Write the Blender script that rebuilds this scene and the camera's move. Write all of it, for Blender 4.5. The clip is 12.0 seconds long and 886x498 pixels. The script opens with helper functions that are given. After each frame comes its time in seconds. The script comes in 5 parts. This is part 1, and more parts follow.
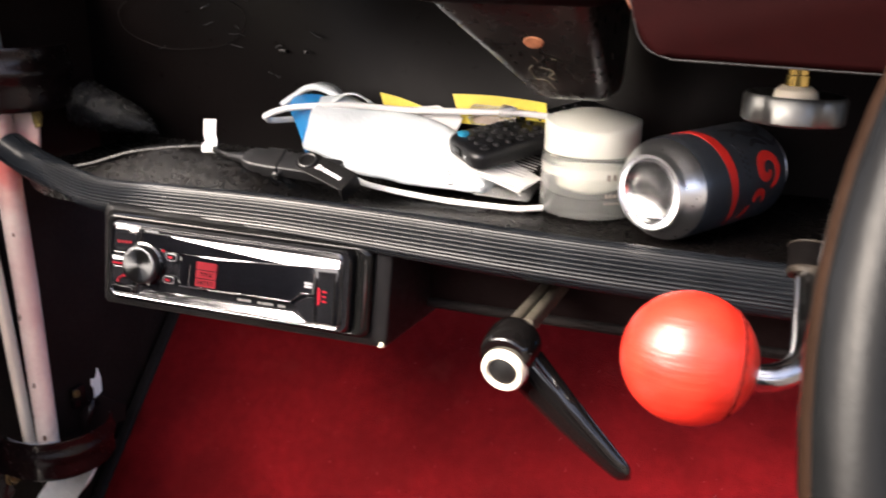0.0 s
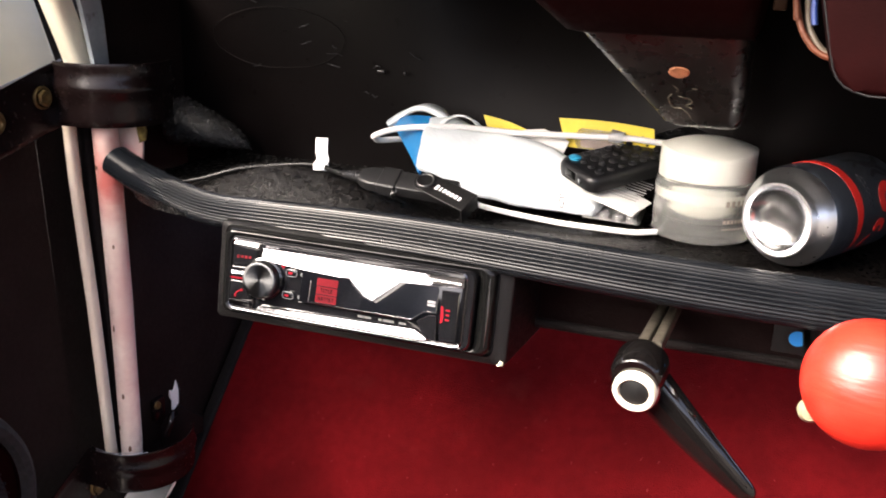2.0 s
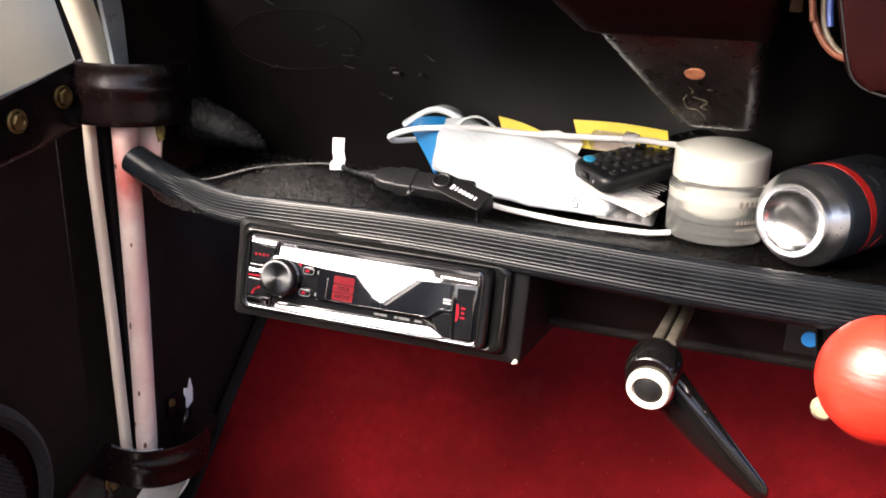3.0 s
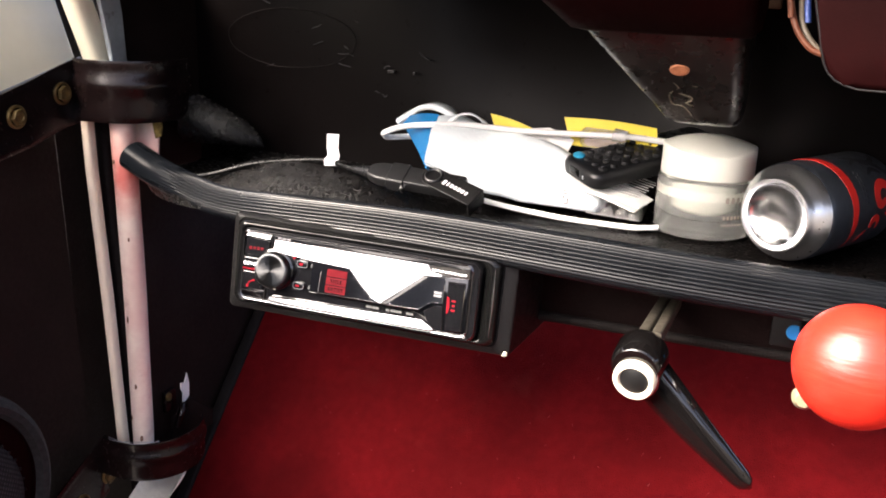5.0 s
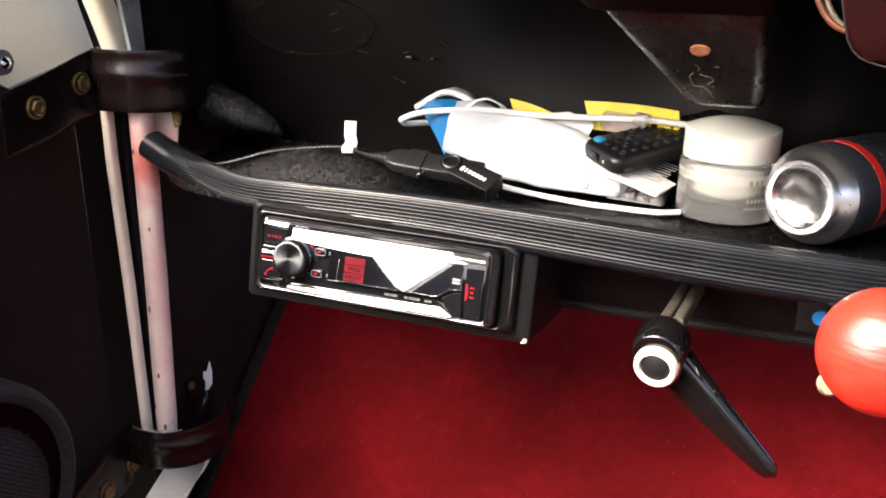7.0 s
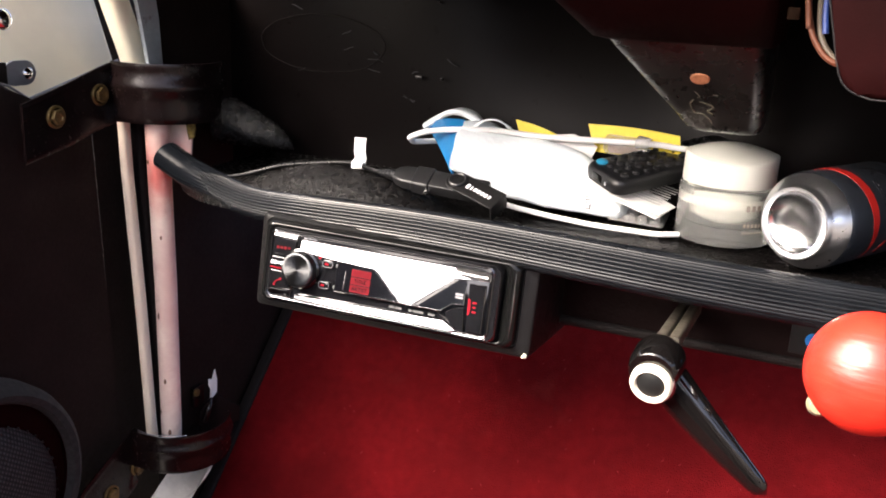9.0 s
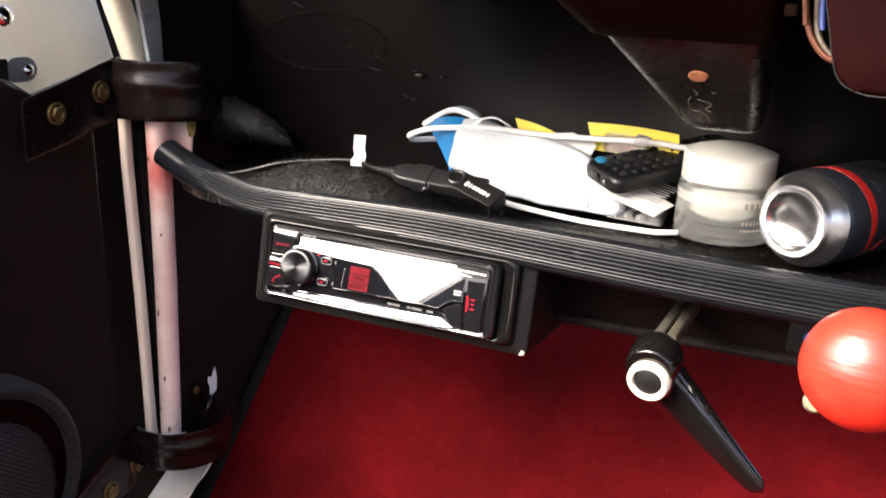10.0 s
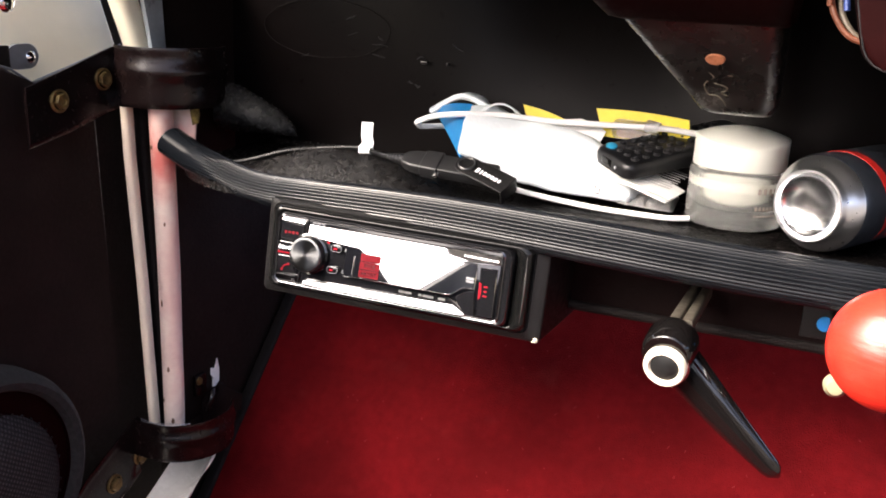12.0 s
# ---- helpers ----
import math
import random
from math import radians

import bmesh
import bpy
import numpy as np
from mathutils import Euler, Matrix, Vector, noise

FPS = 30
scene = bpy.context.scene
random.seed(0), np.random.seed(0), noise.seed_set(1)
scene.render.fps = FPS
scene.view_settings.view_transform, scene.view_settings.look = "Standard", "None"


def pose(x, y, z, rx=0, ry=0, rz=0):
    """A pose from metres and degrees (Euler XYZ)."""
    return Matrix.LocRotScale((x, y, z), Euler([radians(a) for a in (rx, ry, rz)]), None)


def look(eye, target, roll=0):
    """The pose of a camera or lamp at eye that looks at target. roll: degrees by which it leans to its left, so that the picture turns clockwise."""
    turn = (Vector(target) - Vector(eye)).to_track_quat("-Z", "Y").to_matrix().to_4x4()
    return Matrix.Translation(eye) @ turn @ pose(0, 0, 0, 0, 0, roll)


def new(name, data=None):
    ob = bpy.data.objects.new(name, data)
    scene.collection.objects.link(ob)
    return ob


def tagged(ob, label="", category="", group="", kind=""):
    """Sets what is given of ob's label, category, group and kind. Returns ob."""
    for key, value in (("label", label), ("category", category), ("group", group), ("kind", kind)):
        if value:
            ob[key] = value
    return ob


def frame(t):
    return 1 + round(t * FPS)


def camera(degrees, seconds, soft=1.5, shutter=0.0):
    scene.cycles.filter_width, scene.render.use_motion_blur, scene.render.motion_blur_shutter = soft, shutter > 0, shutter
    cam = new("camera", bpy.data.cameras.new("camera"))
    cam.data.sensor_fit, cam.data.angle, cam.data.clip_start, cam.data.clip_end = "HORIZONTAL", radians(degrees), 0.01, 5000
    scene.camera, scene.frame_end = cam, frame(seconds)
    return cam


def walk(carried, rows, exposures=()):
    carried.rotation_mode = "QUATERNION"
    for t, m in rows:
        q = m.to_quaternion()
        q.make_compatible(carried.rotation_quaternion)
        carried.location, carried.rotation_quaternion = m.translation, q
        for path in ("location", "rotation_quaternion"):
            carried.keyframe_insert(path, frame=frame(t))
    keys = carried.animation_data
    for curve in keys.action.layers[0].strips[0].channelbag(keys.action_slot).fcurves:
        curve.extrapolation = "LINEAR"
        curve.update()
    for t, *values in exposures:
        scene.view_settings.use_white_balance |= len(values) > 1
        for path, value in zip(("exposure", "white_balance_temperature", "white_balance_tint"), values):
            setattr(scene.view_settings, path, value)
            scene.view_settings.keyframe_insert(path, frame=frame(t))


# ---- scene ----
cam = camera(53.0, 12.0, soft=1.8, shutter=0.5)
PATH = [
    (0, (-0.0217, 0.0351, 0.7645), (-0.2215, 0.5688, 0.5767), 0.51),
    (0.2, (-0.0300, 0.0330, 0.7710), (-0.7200, 1.8010, 0.1390), -0.2),
    (0.5, (-0.0314, 0.0300, 0.7670), (-0.2419, 0.5638, 0.5916), 0.02),
    (0.7, (-0.0220, 0.0260, 0.7805), (-0.7330, 1.7940, 0.1745), -0.7),
    (1, (-0.0167, 0.0256, 0.7746), (-0.2319, 0.5560, 0.5946), 0.26),
    (1.2, (-0.0280, 0.0130, 0.7785), (-0.7030, 1.7880, 0.1665), 0.45),
    (1.5, (-0.0660, 0.0030, 0.7730), (-0.6970, 1.8000, 0.1610), 1.6),
    (1.8, (-0.0950, -0.0060, 0.7750), (-0.7060, 1.7950, 0.1640), 1.6),
    (2, (-0.0969, -0.0035, 0.7692), (-0.2938, 0.5347, 0.5917), 1.78),
    (2.5, (-0.1031, -0.0089, 0.7689), (-0.3050, 0.5278, 0.5925), 1.83),
    (3, (-0.0997, -0.0129, 0.7669), (-0.3013, 0.5246, 0.5926), 2.02),
    (5, (-0.0892, -0.0214, 0.7636), (-0.2917, 0.5166, 0.5917), 2.19),
    (5.5, (-0.0924, -0.0212, 0.7613), (-0.2950, 0.5156, 0.5859), 1.78),
    (6, (-0.0957, -0.0199, 0.7584), (-0.2996, 0.5151, 0.5792), 1.27),
    (6.5, (-0.0950, -0.0177, 0.7591), (-0.3029, 0.5160, 0.5805), 1.33),
    (7, (-0.0858, -0.0144, 0.7610), (-0.3039, 0.5148, 0.5811), 1.23),
    (7.5, (-0.0812, -0.0157, 0.7651), (-0.3046, 0.5111, 0.5847), 1.54),
    (9.5, (-0.0784, -0.0321, 0.7647), (-0.3004, 0.4997, 0.5975), 2.83),
    (10, (-0.0760, -0.0305, 0.7622), (-0.3001, 0.5001, 0.5943), 2.78),
    (10.5, (-0.0837, -0.0398, 0.7587), (-0.2975, 0.4907, 0.5772), 3.03),
    (11, (-0.0866, -0.0402, 0.7577), (-0.2992, 0.4908, 0.5765), 2.94),
    (11.5, (-0.0897, -0.0370, 0.7567), (-0.3037, 0.4949, 0.5799), 2.82),
    (12, (-0.0929, -0.0339, 0.7557), (-0.3083, 0.4991, 0.5839), 2.74),
]
walk(cam, [(t, look(eye, target, roll)) for t, eye, target, roll in PATH], [(0, 2.84, 6800, 11), (0.5, 2.92, 6800, 11), (1.2, 2.86, 6800, 11), (12, 2.86, 6750, 11)])

# ==== place ====
# ---- light ----
world = bpy.data.worlds.new("sky")
scene.world = world
world.use_nodes = True
wn = world.node_tree
sky = wn.nodes.new("ShaderNodeTexSky")
sky.sky_type, sky.sun_disc = "NISHITA", False
sky.air_density, sky.dust_density, sky.ozone_density = 0.45, 7.0, 0.5
sky.sun_elevation, sky.sun_rotation = radians(42), radians(222)
wn.links.new(sky.outputs[0], wn.nodes["Background"].inputs[0])
wn.nodes["Background"].inputs[1].default_value = 0.15
sun = new("sun", bpy.data.lights.new("sun", "SUN"))
sun.data.energy, sun.data.angle, sun.data.color = 1.45, radians(45), (1.0, 0.985, 0.965)
sun.matrix_world = look((-1.5, -1.67, 2.02), (0, 0, 0))


# ---- materials ----
def mat(name, col, rough=0.5, metal=0.0, var=0.2, scale=25.0, bump=0.1, bscale=350.0, rvar=0.1, col2=None, kind="noise",
        coat=0.0, trans=0.0, sheen=0.0, dust=0.0, dustcol=(0.35, 0.33, 0.3), emit=0.0, depth=0.0006, spec=0.5, sss=0.0, stain=None, coat_rough=0.05, fade=None):
    m = bpy.data.materials.new(name)
    m.use_nodes = True
    nt = m.node_tree
    b = nt.nodes["Principled BSDF"]
    co = nt.nodes.new("ShaderNodeTexCoord")

    def tex(s, detail=4.0):
        n = nt.nodes.new("ShaderNodeTexNoise")
        n.inputs["Scale"].default_value, n.inputs["Detail"].default_value = s, detail
        nt.links.new(co.outputs["Object"], n.inputs["Vector"])
        return n

    def ramp(src, lo, hi, a, c):
        r = nt.nodes.new("ShaderNodeMapRange")
        r.inputs[1].default_value, r.inputs[2].default_value, r.inputs[3].default_value, r.inputs[4].default_value = lo, hi, a, c
        nt.links.new(src, r.inputs[0])
        return r.outputs[0]

    def mix(fac, a, c):
        x = nt.nodes.new("ShaderNodeMix")
        x.data_type = "RGBA"
        nt.links.new(fac, x.inputs[0])
        for sock, v in ((x.inputs[6], a), (x.inputs[7], c)):
            if isinstance(v, tuple):
                sock.default_value = (*v, 1)
            else:
                nt.links.new(v, sock)
        return x.outputs[2]

    big, fine = tex(scale), tex(scale * 9, 6.0)
    dark = tuple(v * (1 - var) for v in col)
    light = col2 or tuple(min(1.0, v * (1 + var)) for v in col)
    c = mix(ramp(big.outputs[0], 0.35, 0.65, 0, 1), dark, light)
    c = mix(ramp(fine.outputs[0], 0.3, 0.7, 0, 0.35), c, tuple(v * (1 - var) for v in dark))
    if dust:
        spots = tex(scale * 2.3, 8.0)
        c = mix(ramp(spots.outputs[0], 0.62, 0.74, 0, dust), c, dustcol)
    if stain:
        at, radius, stain_col = stain
        far = nt.nodes.new("ShaderNodeVectorMath")
        far.operation = "DISTANCE"
        far.inputs[1].default_value = at
        nt.links.new(co.outputs["Object"], far.inputs[0])
        wave = tex(60.0)
        uneven = nt.nodes.new("ShaderNodeMath")
        uneven.operation = "MULTIPLY_ADD"
        uneven.inputs[1].default_value = radius * 1.2
        nt.links.new(wave.outputs[0], uneven.inputs[0])
        nt.links.new(far.outputs["Value"], uneven.inputs[2])
        c = mix(ramp(uneven.outputs[0], radius * 0.8, radius * 1.9, 0.9, 0), c, stain_col)
    nt.links.new(c, b.inputs["Base Color"])
    nt.links.new(ramp(fine.outputs[0], 0.3, 0.7, max(0.02, rough - rvar), min(1, rough + rvar)), b.inputs["Roughness"])
    b.inputs["Metallic"].default_value = metal
    b.inputs["Coat Weight"].default_value = coat
    b.inputs["Coat Roughness"].default_value = coat_rough
    b.inputs["Transmission Weight"].default_value = trans
    b.inputs["Sheen Weight"].default_value = sheen
    b.inputs["Specular IOR Level"].default_value = spec
    b.inputs["Subsurface Weight"].default_value = sss
    b.inputs["Subsurface Radius"].default_value = (0.01, 0.01, 0.01)
    if emit:
        nt.links.new(c, b.inputs["Emission Color"])
        b.inputs["Emission Strength"].default_value = emit
    if kind == "turned":
        b.inputs["Anisotropic"].default_value = 0.85
        tg = nt.nodes.new("ShaderNodeTangent")
        tg.direction_type, tg.axis = "RADIAL", "Z"
        nt.links.new(tg.outputs[0], b.inputs["Tangent"])
    if bump:
        bp = nt.nodes.new("ShaderNodeBump")
        bp.inputs["Strength"].default_value, bp.inputs["Distance"].default_value = bump, depth
        if kind == "grain":
            v = nt.nodes.new("ShaderNodeTexVoronoi")
            v.feature = "SMOOTH_F1"
            v.inputs["Scale"].default_value = bscale
            wob = tex(bscale * 0.4)
            add = nt.nodes.new("ShaderNodeVectorMath")
            add.operation = "MULTIPLY_ADD"
            add.inputs[1].default_value = (0.008, 0.008, 0.008)
            nt.links.new(wob.outputs["Color"], add.inputs[0])
            nt.links.new(co.outputs["Object"], add.inputs[2])
            nt.links.new(add.outputs[0], v.inputs["Vector"])
            nt.links.new(v.outputs["Distance"], bp.inputs["Height"])
        elif kind == "weave":
            mp = nt.nodes.new("ShaderNodeMapping")
            mp.inputs["Rotation"].default_value = (radians(38), 0, 0)
            nt.links.new(co.outputs["Object"], mp.inputs["Vector"])
            threads = []
            for way in ("Y", "Z"):
                w = nt.nodes.new("ShaderNodeTexWave")
                w.bands_direction = way
                w.inputs["Scale"].default_value = bscale
                nt.links.new(mp.outputs[0], w.inputs["Vector"])
                threads.append(w.outputs["Fac"])
            x = nt.nodes.new("ShaderNodeMath")
            x.operation = "MULTIPLY"
            nt.links.new(threads[0], x.inputs[0])
            nt.links.new(threads[1], x.inputs[1])
            nt.links.new(x.outputs[0], bp.inputs["Height"])
            nt.links.new(mix(x.outputs[0], tuple(v * 0.25 for v in col), tuple(v * 2.2 for v in col)), b.inputs["Base Color"])
        elif kind == "brush":
            mp = nt.nodes.new("ShaderNodeMapping")
            mp.inputs["Scale"].default_value = (0.1, 0.4, 1)
            mp.inputs["Rotation"].default_value = (0, radians(12), 0)
            n = tex(bscale, 3.0)
            nt.links.new(co.outputs["Object"], mp.inputs["Vector"])
            nt.links.new(mp.outputs[0], n.inputs["Vector"])
            nt.links.new(n.outputs[0], bp.inputs["Height"])
        else:
            n = tex(bscale, 5.0)
            nt.links.new(n.outputs[0], bp.inputs["Height"])
        nt.links.new(bp.outputs[0], b.inputs["Normal"])
        if kind == "brush":
            nt.links.new(bp.outputs[0], b.inputs["Coat Normal"])
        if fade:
            # bump and gloss ramp along x; on the tube this stands in for shade
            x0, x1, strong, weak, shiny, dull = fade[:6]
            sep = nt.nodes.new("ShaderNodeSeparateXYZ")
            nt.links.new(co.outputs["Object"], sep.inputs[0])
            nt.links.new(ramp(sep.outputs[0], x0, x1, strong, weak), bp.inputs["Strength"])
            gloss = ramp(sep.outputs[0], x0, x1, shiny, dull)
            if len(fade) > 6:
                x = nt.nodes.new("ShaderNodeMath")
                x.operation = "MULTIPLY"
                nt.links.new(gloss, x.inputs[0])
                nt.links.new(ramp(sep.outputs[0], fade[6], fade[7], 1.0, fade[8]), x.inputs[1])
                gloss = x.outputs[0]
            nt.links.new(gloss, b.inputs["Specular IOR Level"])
    return m


M_VINYL = mat("black_grained_vinyl", (0.0032, 0.0027, 0.0026), 0.25, bump=0.22, bscale=680, kind="grain", dust=0.015, depth=0.0010, spec=0.16, rvar=0.06, fade=(-0.40, -0.27, 1.0, 0.2, 0.24, 0.06))
M_VINYL_DOOR = mat("door_card_vinyl", (0.0135, 0.0088, 0.0080), 0.6, bump=0.3, bscale=500, kind="grain", spec=0.07)
# gloss cut at the tube's left end as painted shade, and halved rightwards
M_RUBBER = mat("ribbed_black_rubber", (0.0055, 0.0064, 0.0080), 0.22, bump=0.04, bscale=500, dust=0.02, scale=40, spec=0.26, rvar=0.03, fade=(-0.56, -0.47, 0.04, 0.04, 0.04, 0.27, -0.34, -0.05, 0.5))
M_WALL = mat("satin_black_panel", (0.0034, 0.0025, 0.0025), 0.30, bump=0.015, bscale=30, rvar=0.03, var=0.15, scale=10, spec=0.064)
M_CARPET = mat("red_carpet", (0.106, 0.0030, 0.0046), 0.95, var=0.24, scale=11, bump=1.0, bscale=900, sheen=0.0, depth=0.002, spec=0.06, dust=0.03, dustcol=(0.4, 0.12, 0.1))
M_HEM = mat("black_woven_binding", (0.007, 0.0052, 0.005), 0.8, spec=0.15, bump=0.6, bscale=700)
M_POD = mat("dark_grey_plastic", (0.0078, 0.0075, 0.0077), 0.42, bump=0.5, bscale=900, kind="grain", depth=0.0004, spec=0.2)
M_PIANO = mat("piano_black", (0.006, 0.006, 0.007), 0.08, bump=0.0, var=0.1, rvar=0.03, coat=0.6)
M_GLASS_DARK = mat("smoked_mirror_glass", (0.5, 0.5, 0.52), 0.02, 1.0, bump=0.0, var=0.03, rvar=0.0)
M_CHROME = mat("bright_chrome", (0.78, 0.78, 0.8), 0.12, 1.0, var=0.02, bump=0.02, rvar=0.05)
M_STEEL = mat("worn_steel", (0.6, 0.6, 0.61), 0.19, 1.0, var=0.15, bump=0.06, bscale=200, rvar=0.06)
M_KNOB = mat("brushed_knob_metal", (0.105, 0.108, 0.112), 0.34, 1.0, var=0.1, bump=0.05, bscale=900, kind="turned", rvar=0.04)
M_RED_LIT = mat("red_backlight", (0.16, 0.006, 0.012), 0.8, bump=0.0, emit=0.075, spec=0.05)
M_RED_DIM = mat("dim_red_backlight", (0.085, 0.006, 0.009), 0.8, bump=0.0, emit=0.08, spec=0.05)
M_ICON = mat("pale_icon_print", (0.14, 0.14, 0.15), 0.5, bump=0.0)
M_WHITE_PRINT = mat("white_print", (0.82, 0.82, 0.82), 0.5, bump=0.0, var=0.05)
M_DARK_PRINT = mat("grey_print", (0.08, 0.08, 0.08), 0.5, bump=0.0)
M_BAKELITE = mat("glossy_black_bakelite", (0.004, 0.0035, 0.0035), 0.06, bump=0.02, bscale=80, rvar=0.03, spec=0.55, coat=0.25)
M_CREAM = mat("cream_plastic", (0.72, 0.66, 0.54), 0.4, var=0.08, bump=0.04)
M_OLDCREAM = mat("yellowed_plastic", (0.22, 0.19, 0.12), 0.4, var=0.1, bump=0.05)
M_OLIVE = mat("greenish_grey_paint", (0.065, 0.057, 0.044), 0.45, 0.2, bump=0.15, bscale=200)
M_BALL = mat("red_painted_ball", (0.53, 0.021, 0.011), 0.36, var=0.2, scale=60, bump=0.45, bscale=330, kind="brush", coat=0.6, coat_rough=0.34, depth=0.0008, rvar=0.06, spec=0.2)
M_SEAM = mat("dark_red_groove", (0.14, 0.010, 0.008), 0.8, bump=0.2, spec=0.05)
M_POLE = mat("pale_pink_paint", (0.74, 0.53, 0.47), 0.38, var=0.08, scale=24, bump=0.1, dust=0.35, dustcol=(0.34, 0.15, 0.12), col2=(0.8, 0.68, 0.58), stain=((0.008, -0.006, 0.405), 0.034, (0.52, 0.10, 0.085)))
M_WHITE_PAINT = mat("cream_white_paint", (0.92, 0.85, 0.65), 0.4, var=0.04, scale=10, bump=0.05, dust=0.06, dustcol=(0.4, 0.36, 0.28))
M_STRIP = mat("cream_rubber_strip", (0.92, 0.78, 0.6), 0.5, var=0.05, bump=0.1, dust=0.05, dustcol=(0.4, 0.3, 0.25))
M_BLACK_PAINT = mat("gloss_black_paint", (0.0065, 0.0036, 0.0036), 0.24, bump=0.03, bscale=60, dust=0.012, depth=0.001, var=0.3, spec=0.3, rvar=0.05)
M_BOLT = mat("yellow_zinc_bolt", (0.17, 0.115, 0.042), 0.45, 0.65, var=0.4, scale=90, bump=0.5, dust=0.6, dustcol=(0.1, 0.07, 0.035))
M_RUST = mat("orange_rust", (0.32, 0.12, 0.055), 0.8, var=0.35, scale=120, bump=0.6)
M_COWL = mat("dusty_black_plastic", (0.0085, 0.0072, 0.0066), 0.29, var=0.4, scale=14, bump=0.12, bscale=120, dust=0.3, dustcol=(0.04, 0.037, 0.033), spec=0.5, rvar=0.06, stain=((-0.012, -0.020, 0.000), 0.013, (0.045, 0.042, 0.038)))
M_MAROON = mat("dark_maroon_plastic", (0.0068, 0.0012, 0.0013), 0.6, spec=0.02, bump=0.2, bscale=600, kind="grain", depth=0.0003)
M_LID = mat("pearl_white_lid", (0.58, 0.585, 0.525), 0.4, var=0.02, bump=0.0, rvar=0.08)
M_FROST = mat("frosted_glass", (0.93, 0.945, 0.91), 0.24, var=0.02, bump=0.0, trans=0.92, rvar=0.02)
M_CREAM_FILL = mat("white_face_cream", (0.88, 0.87, 0.8), 0.5, var=0.03, bump=0.0, sss=0.2)
M_ALU = mat("bare_aluminium", (0.92, 0.93, 0.95), 0.30, 1.0, var=0.03, bump=0.03, bscale=300, rvar=0.03)
M_CAN = mat("slate_grey_lacquer", (0.085, 0.098, 0.122), 0.35, 0.75, var=0.03, bump=0.0, rvar=0.05, coat=0.3)
M_CAN_RED = mat("red_lacquer", (0.72, 0.03, 0.025), 0.36, 0.3, var=0.06, bump=0.0, rvar=0.05, coat=0.3)
M_CAN_BLACK = mat("black_lacquer", (0.01, 0.01, 0.014), 0.36, 0.2, var=0.06, bump=0.0, rvar=0.05)
M_BAG = mat("white_plastic_film", (0.74, 0.79, 0.80), 0.36, var=0.06, scale=30, bump=0.7, bscale=44, depth=0.004, rvar=0.06)
M_BLUE = mat("blue_printed_film", (0.004, 0.13, 0.32), 0.4, var=0.08, bump=0.2, bscale=60, depth=0.001)
M_PAPER = mat("white_paper", (0.78, 0.77, 0.74), 0.7, var=0.04, bump=0.1)
M_YELLOW = mat("yellow_card", (0.8, 0.62, 0.02), 0.45, var=0.08, bump=0.08)
M_CLEAR = mat("clear_blister_plastic", (0.9, 0.9, 0.9), 0.12, var=0.02, bump=0.1, bscale=60, trans=0.9)
M_SILVER = mat("silver_foil", (0.7, 0.68, 0.66), 0.38, 0.9, var=0.15, bump=0.3, bscale=300, rvar=0.07)
M_REMOTE = mat("remote_black_plastic", (0.008, 0.008, 0.009), 0.36, bump=0.1, rvar=0.06, spec=0.4)
M_KEY = mat("rubber_key", (0.009, 0.009, 0.01), 0.5, bump=0.1, spec=0.35)
M_KEY_BLUE = mat("blue_key", (0.02, 0.25, 0.42), 0.4, bump=0.0)
M_PLUG = mat("matt_black_plug", (0.011, 0.011, 0.0115), 0.4, bump=0.2, bscale=800, spec=0.45)
M_WIRE_WHITE = mat("white_cable_sleeve", (0.8, 0.79, 0.77), 0.42, var=0.04, bump=0.05)
M_WIRE_BLACK = mat("black_cable_sleeve", (0.005, 0.005, 0.005), 0.3, bump=0.1, rvar=0.05, spec=0.2)
M_STRAP = mat("dull_grey_metal", (0.22, 0.23, 0.26), 0.42, 0.6, var=0.1, bump=0.1)
M_TABLET = mat("brownish_tablets", (0.5, 0.36, 0.26), 0.5, var=0.25, scale=90, bump=0.2)
M_BRASS = mat("brass", (0.72, 0.5, 0.16), 0.19, 1.0, var=0.15, bump=0.05, rvar=0.05)
M_ZINC = mat("cast_zinc_knob", (0.155, 0.157, 0.152), 0.42, 1.0, var=0.2, bump=0.12, bscale=150, rvar=0.06)
M_WHEEL = mat("steering_wheel_plastic", (0.0040, 0.0042, 0.0044), 0.24, bump=0.1, bscale=500, spec=0.07, rvar=0.04)
M_BROWN = mat("brown_rim_insert", (0.0105, 0.0052, 0.003), 0.7, bump=0.2, spec=0.03)
M_MESH = mat("speaker_cloth", (0.022, 0.02, 0.02), 0.7, bump=0.8, bscale=95, kind="weave", depth=0.001, spec=0.25)
M_TRIM = mat("gloss_black_trim", (0.005, 0.005, 0.005), 0.08, bump=0.0, spec=0.28, rvar=0.02)
M_BLISTER = mat("cloudy_blister_plastic", (0.88, 0.87, 0.84), 0.12, var=0.1, scale=70, bump=0.12, bscale=60, trans=0.9, depth=0.001, rvar=0.04)
M_SLEEVE = mat("smooth_black_rubber", (0.006, 0.0062, 0.0066), 0.5, bump=0.1, bscale=400, spec=0.3)
M_FAINT_PRINT = mat("faint_brown_print", (0.24, 0.2, 0.17), 0.5, bump=0.0)
M_PALE_PRINT = mat("pale_grey_print", (0.46, 0.45, 0.43), 0.6, bump=0.0)
M_SCRATCH = mat("bare_scraped_plastic", (0.1, 0.09, 0.065), 0.5, bump=0.2)
M_SCUFF = mat("pale_scuffed_vinyl", (0.04, 0.039, 0.038), 0.6, bump=0.3)
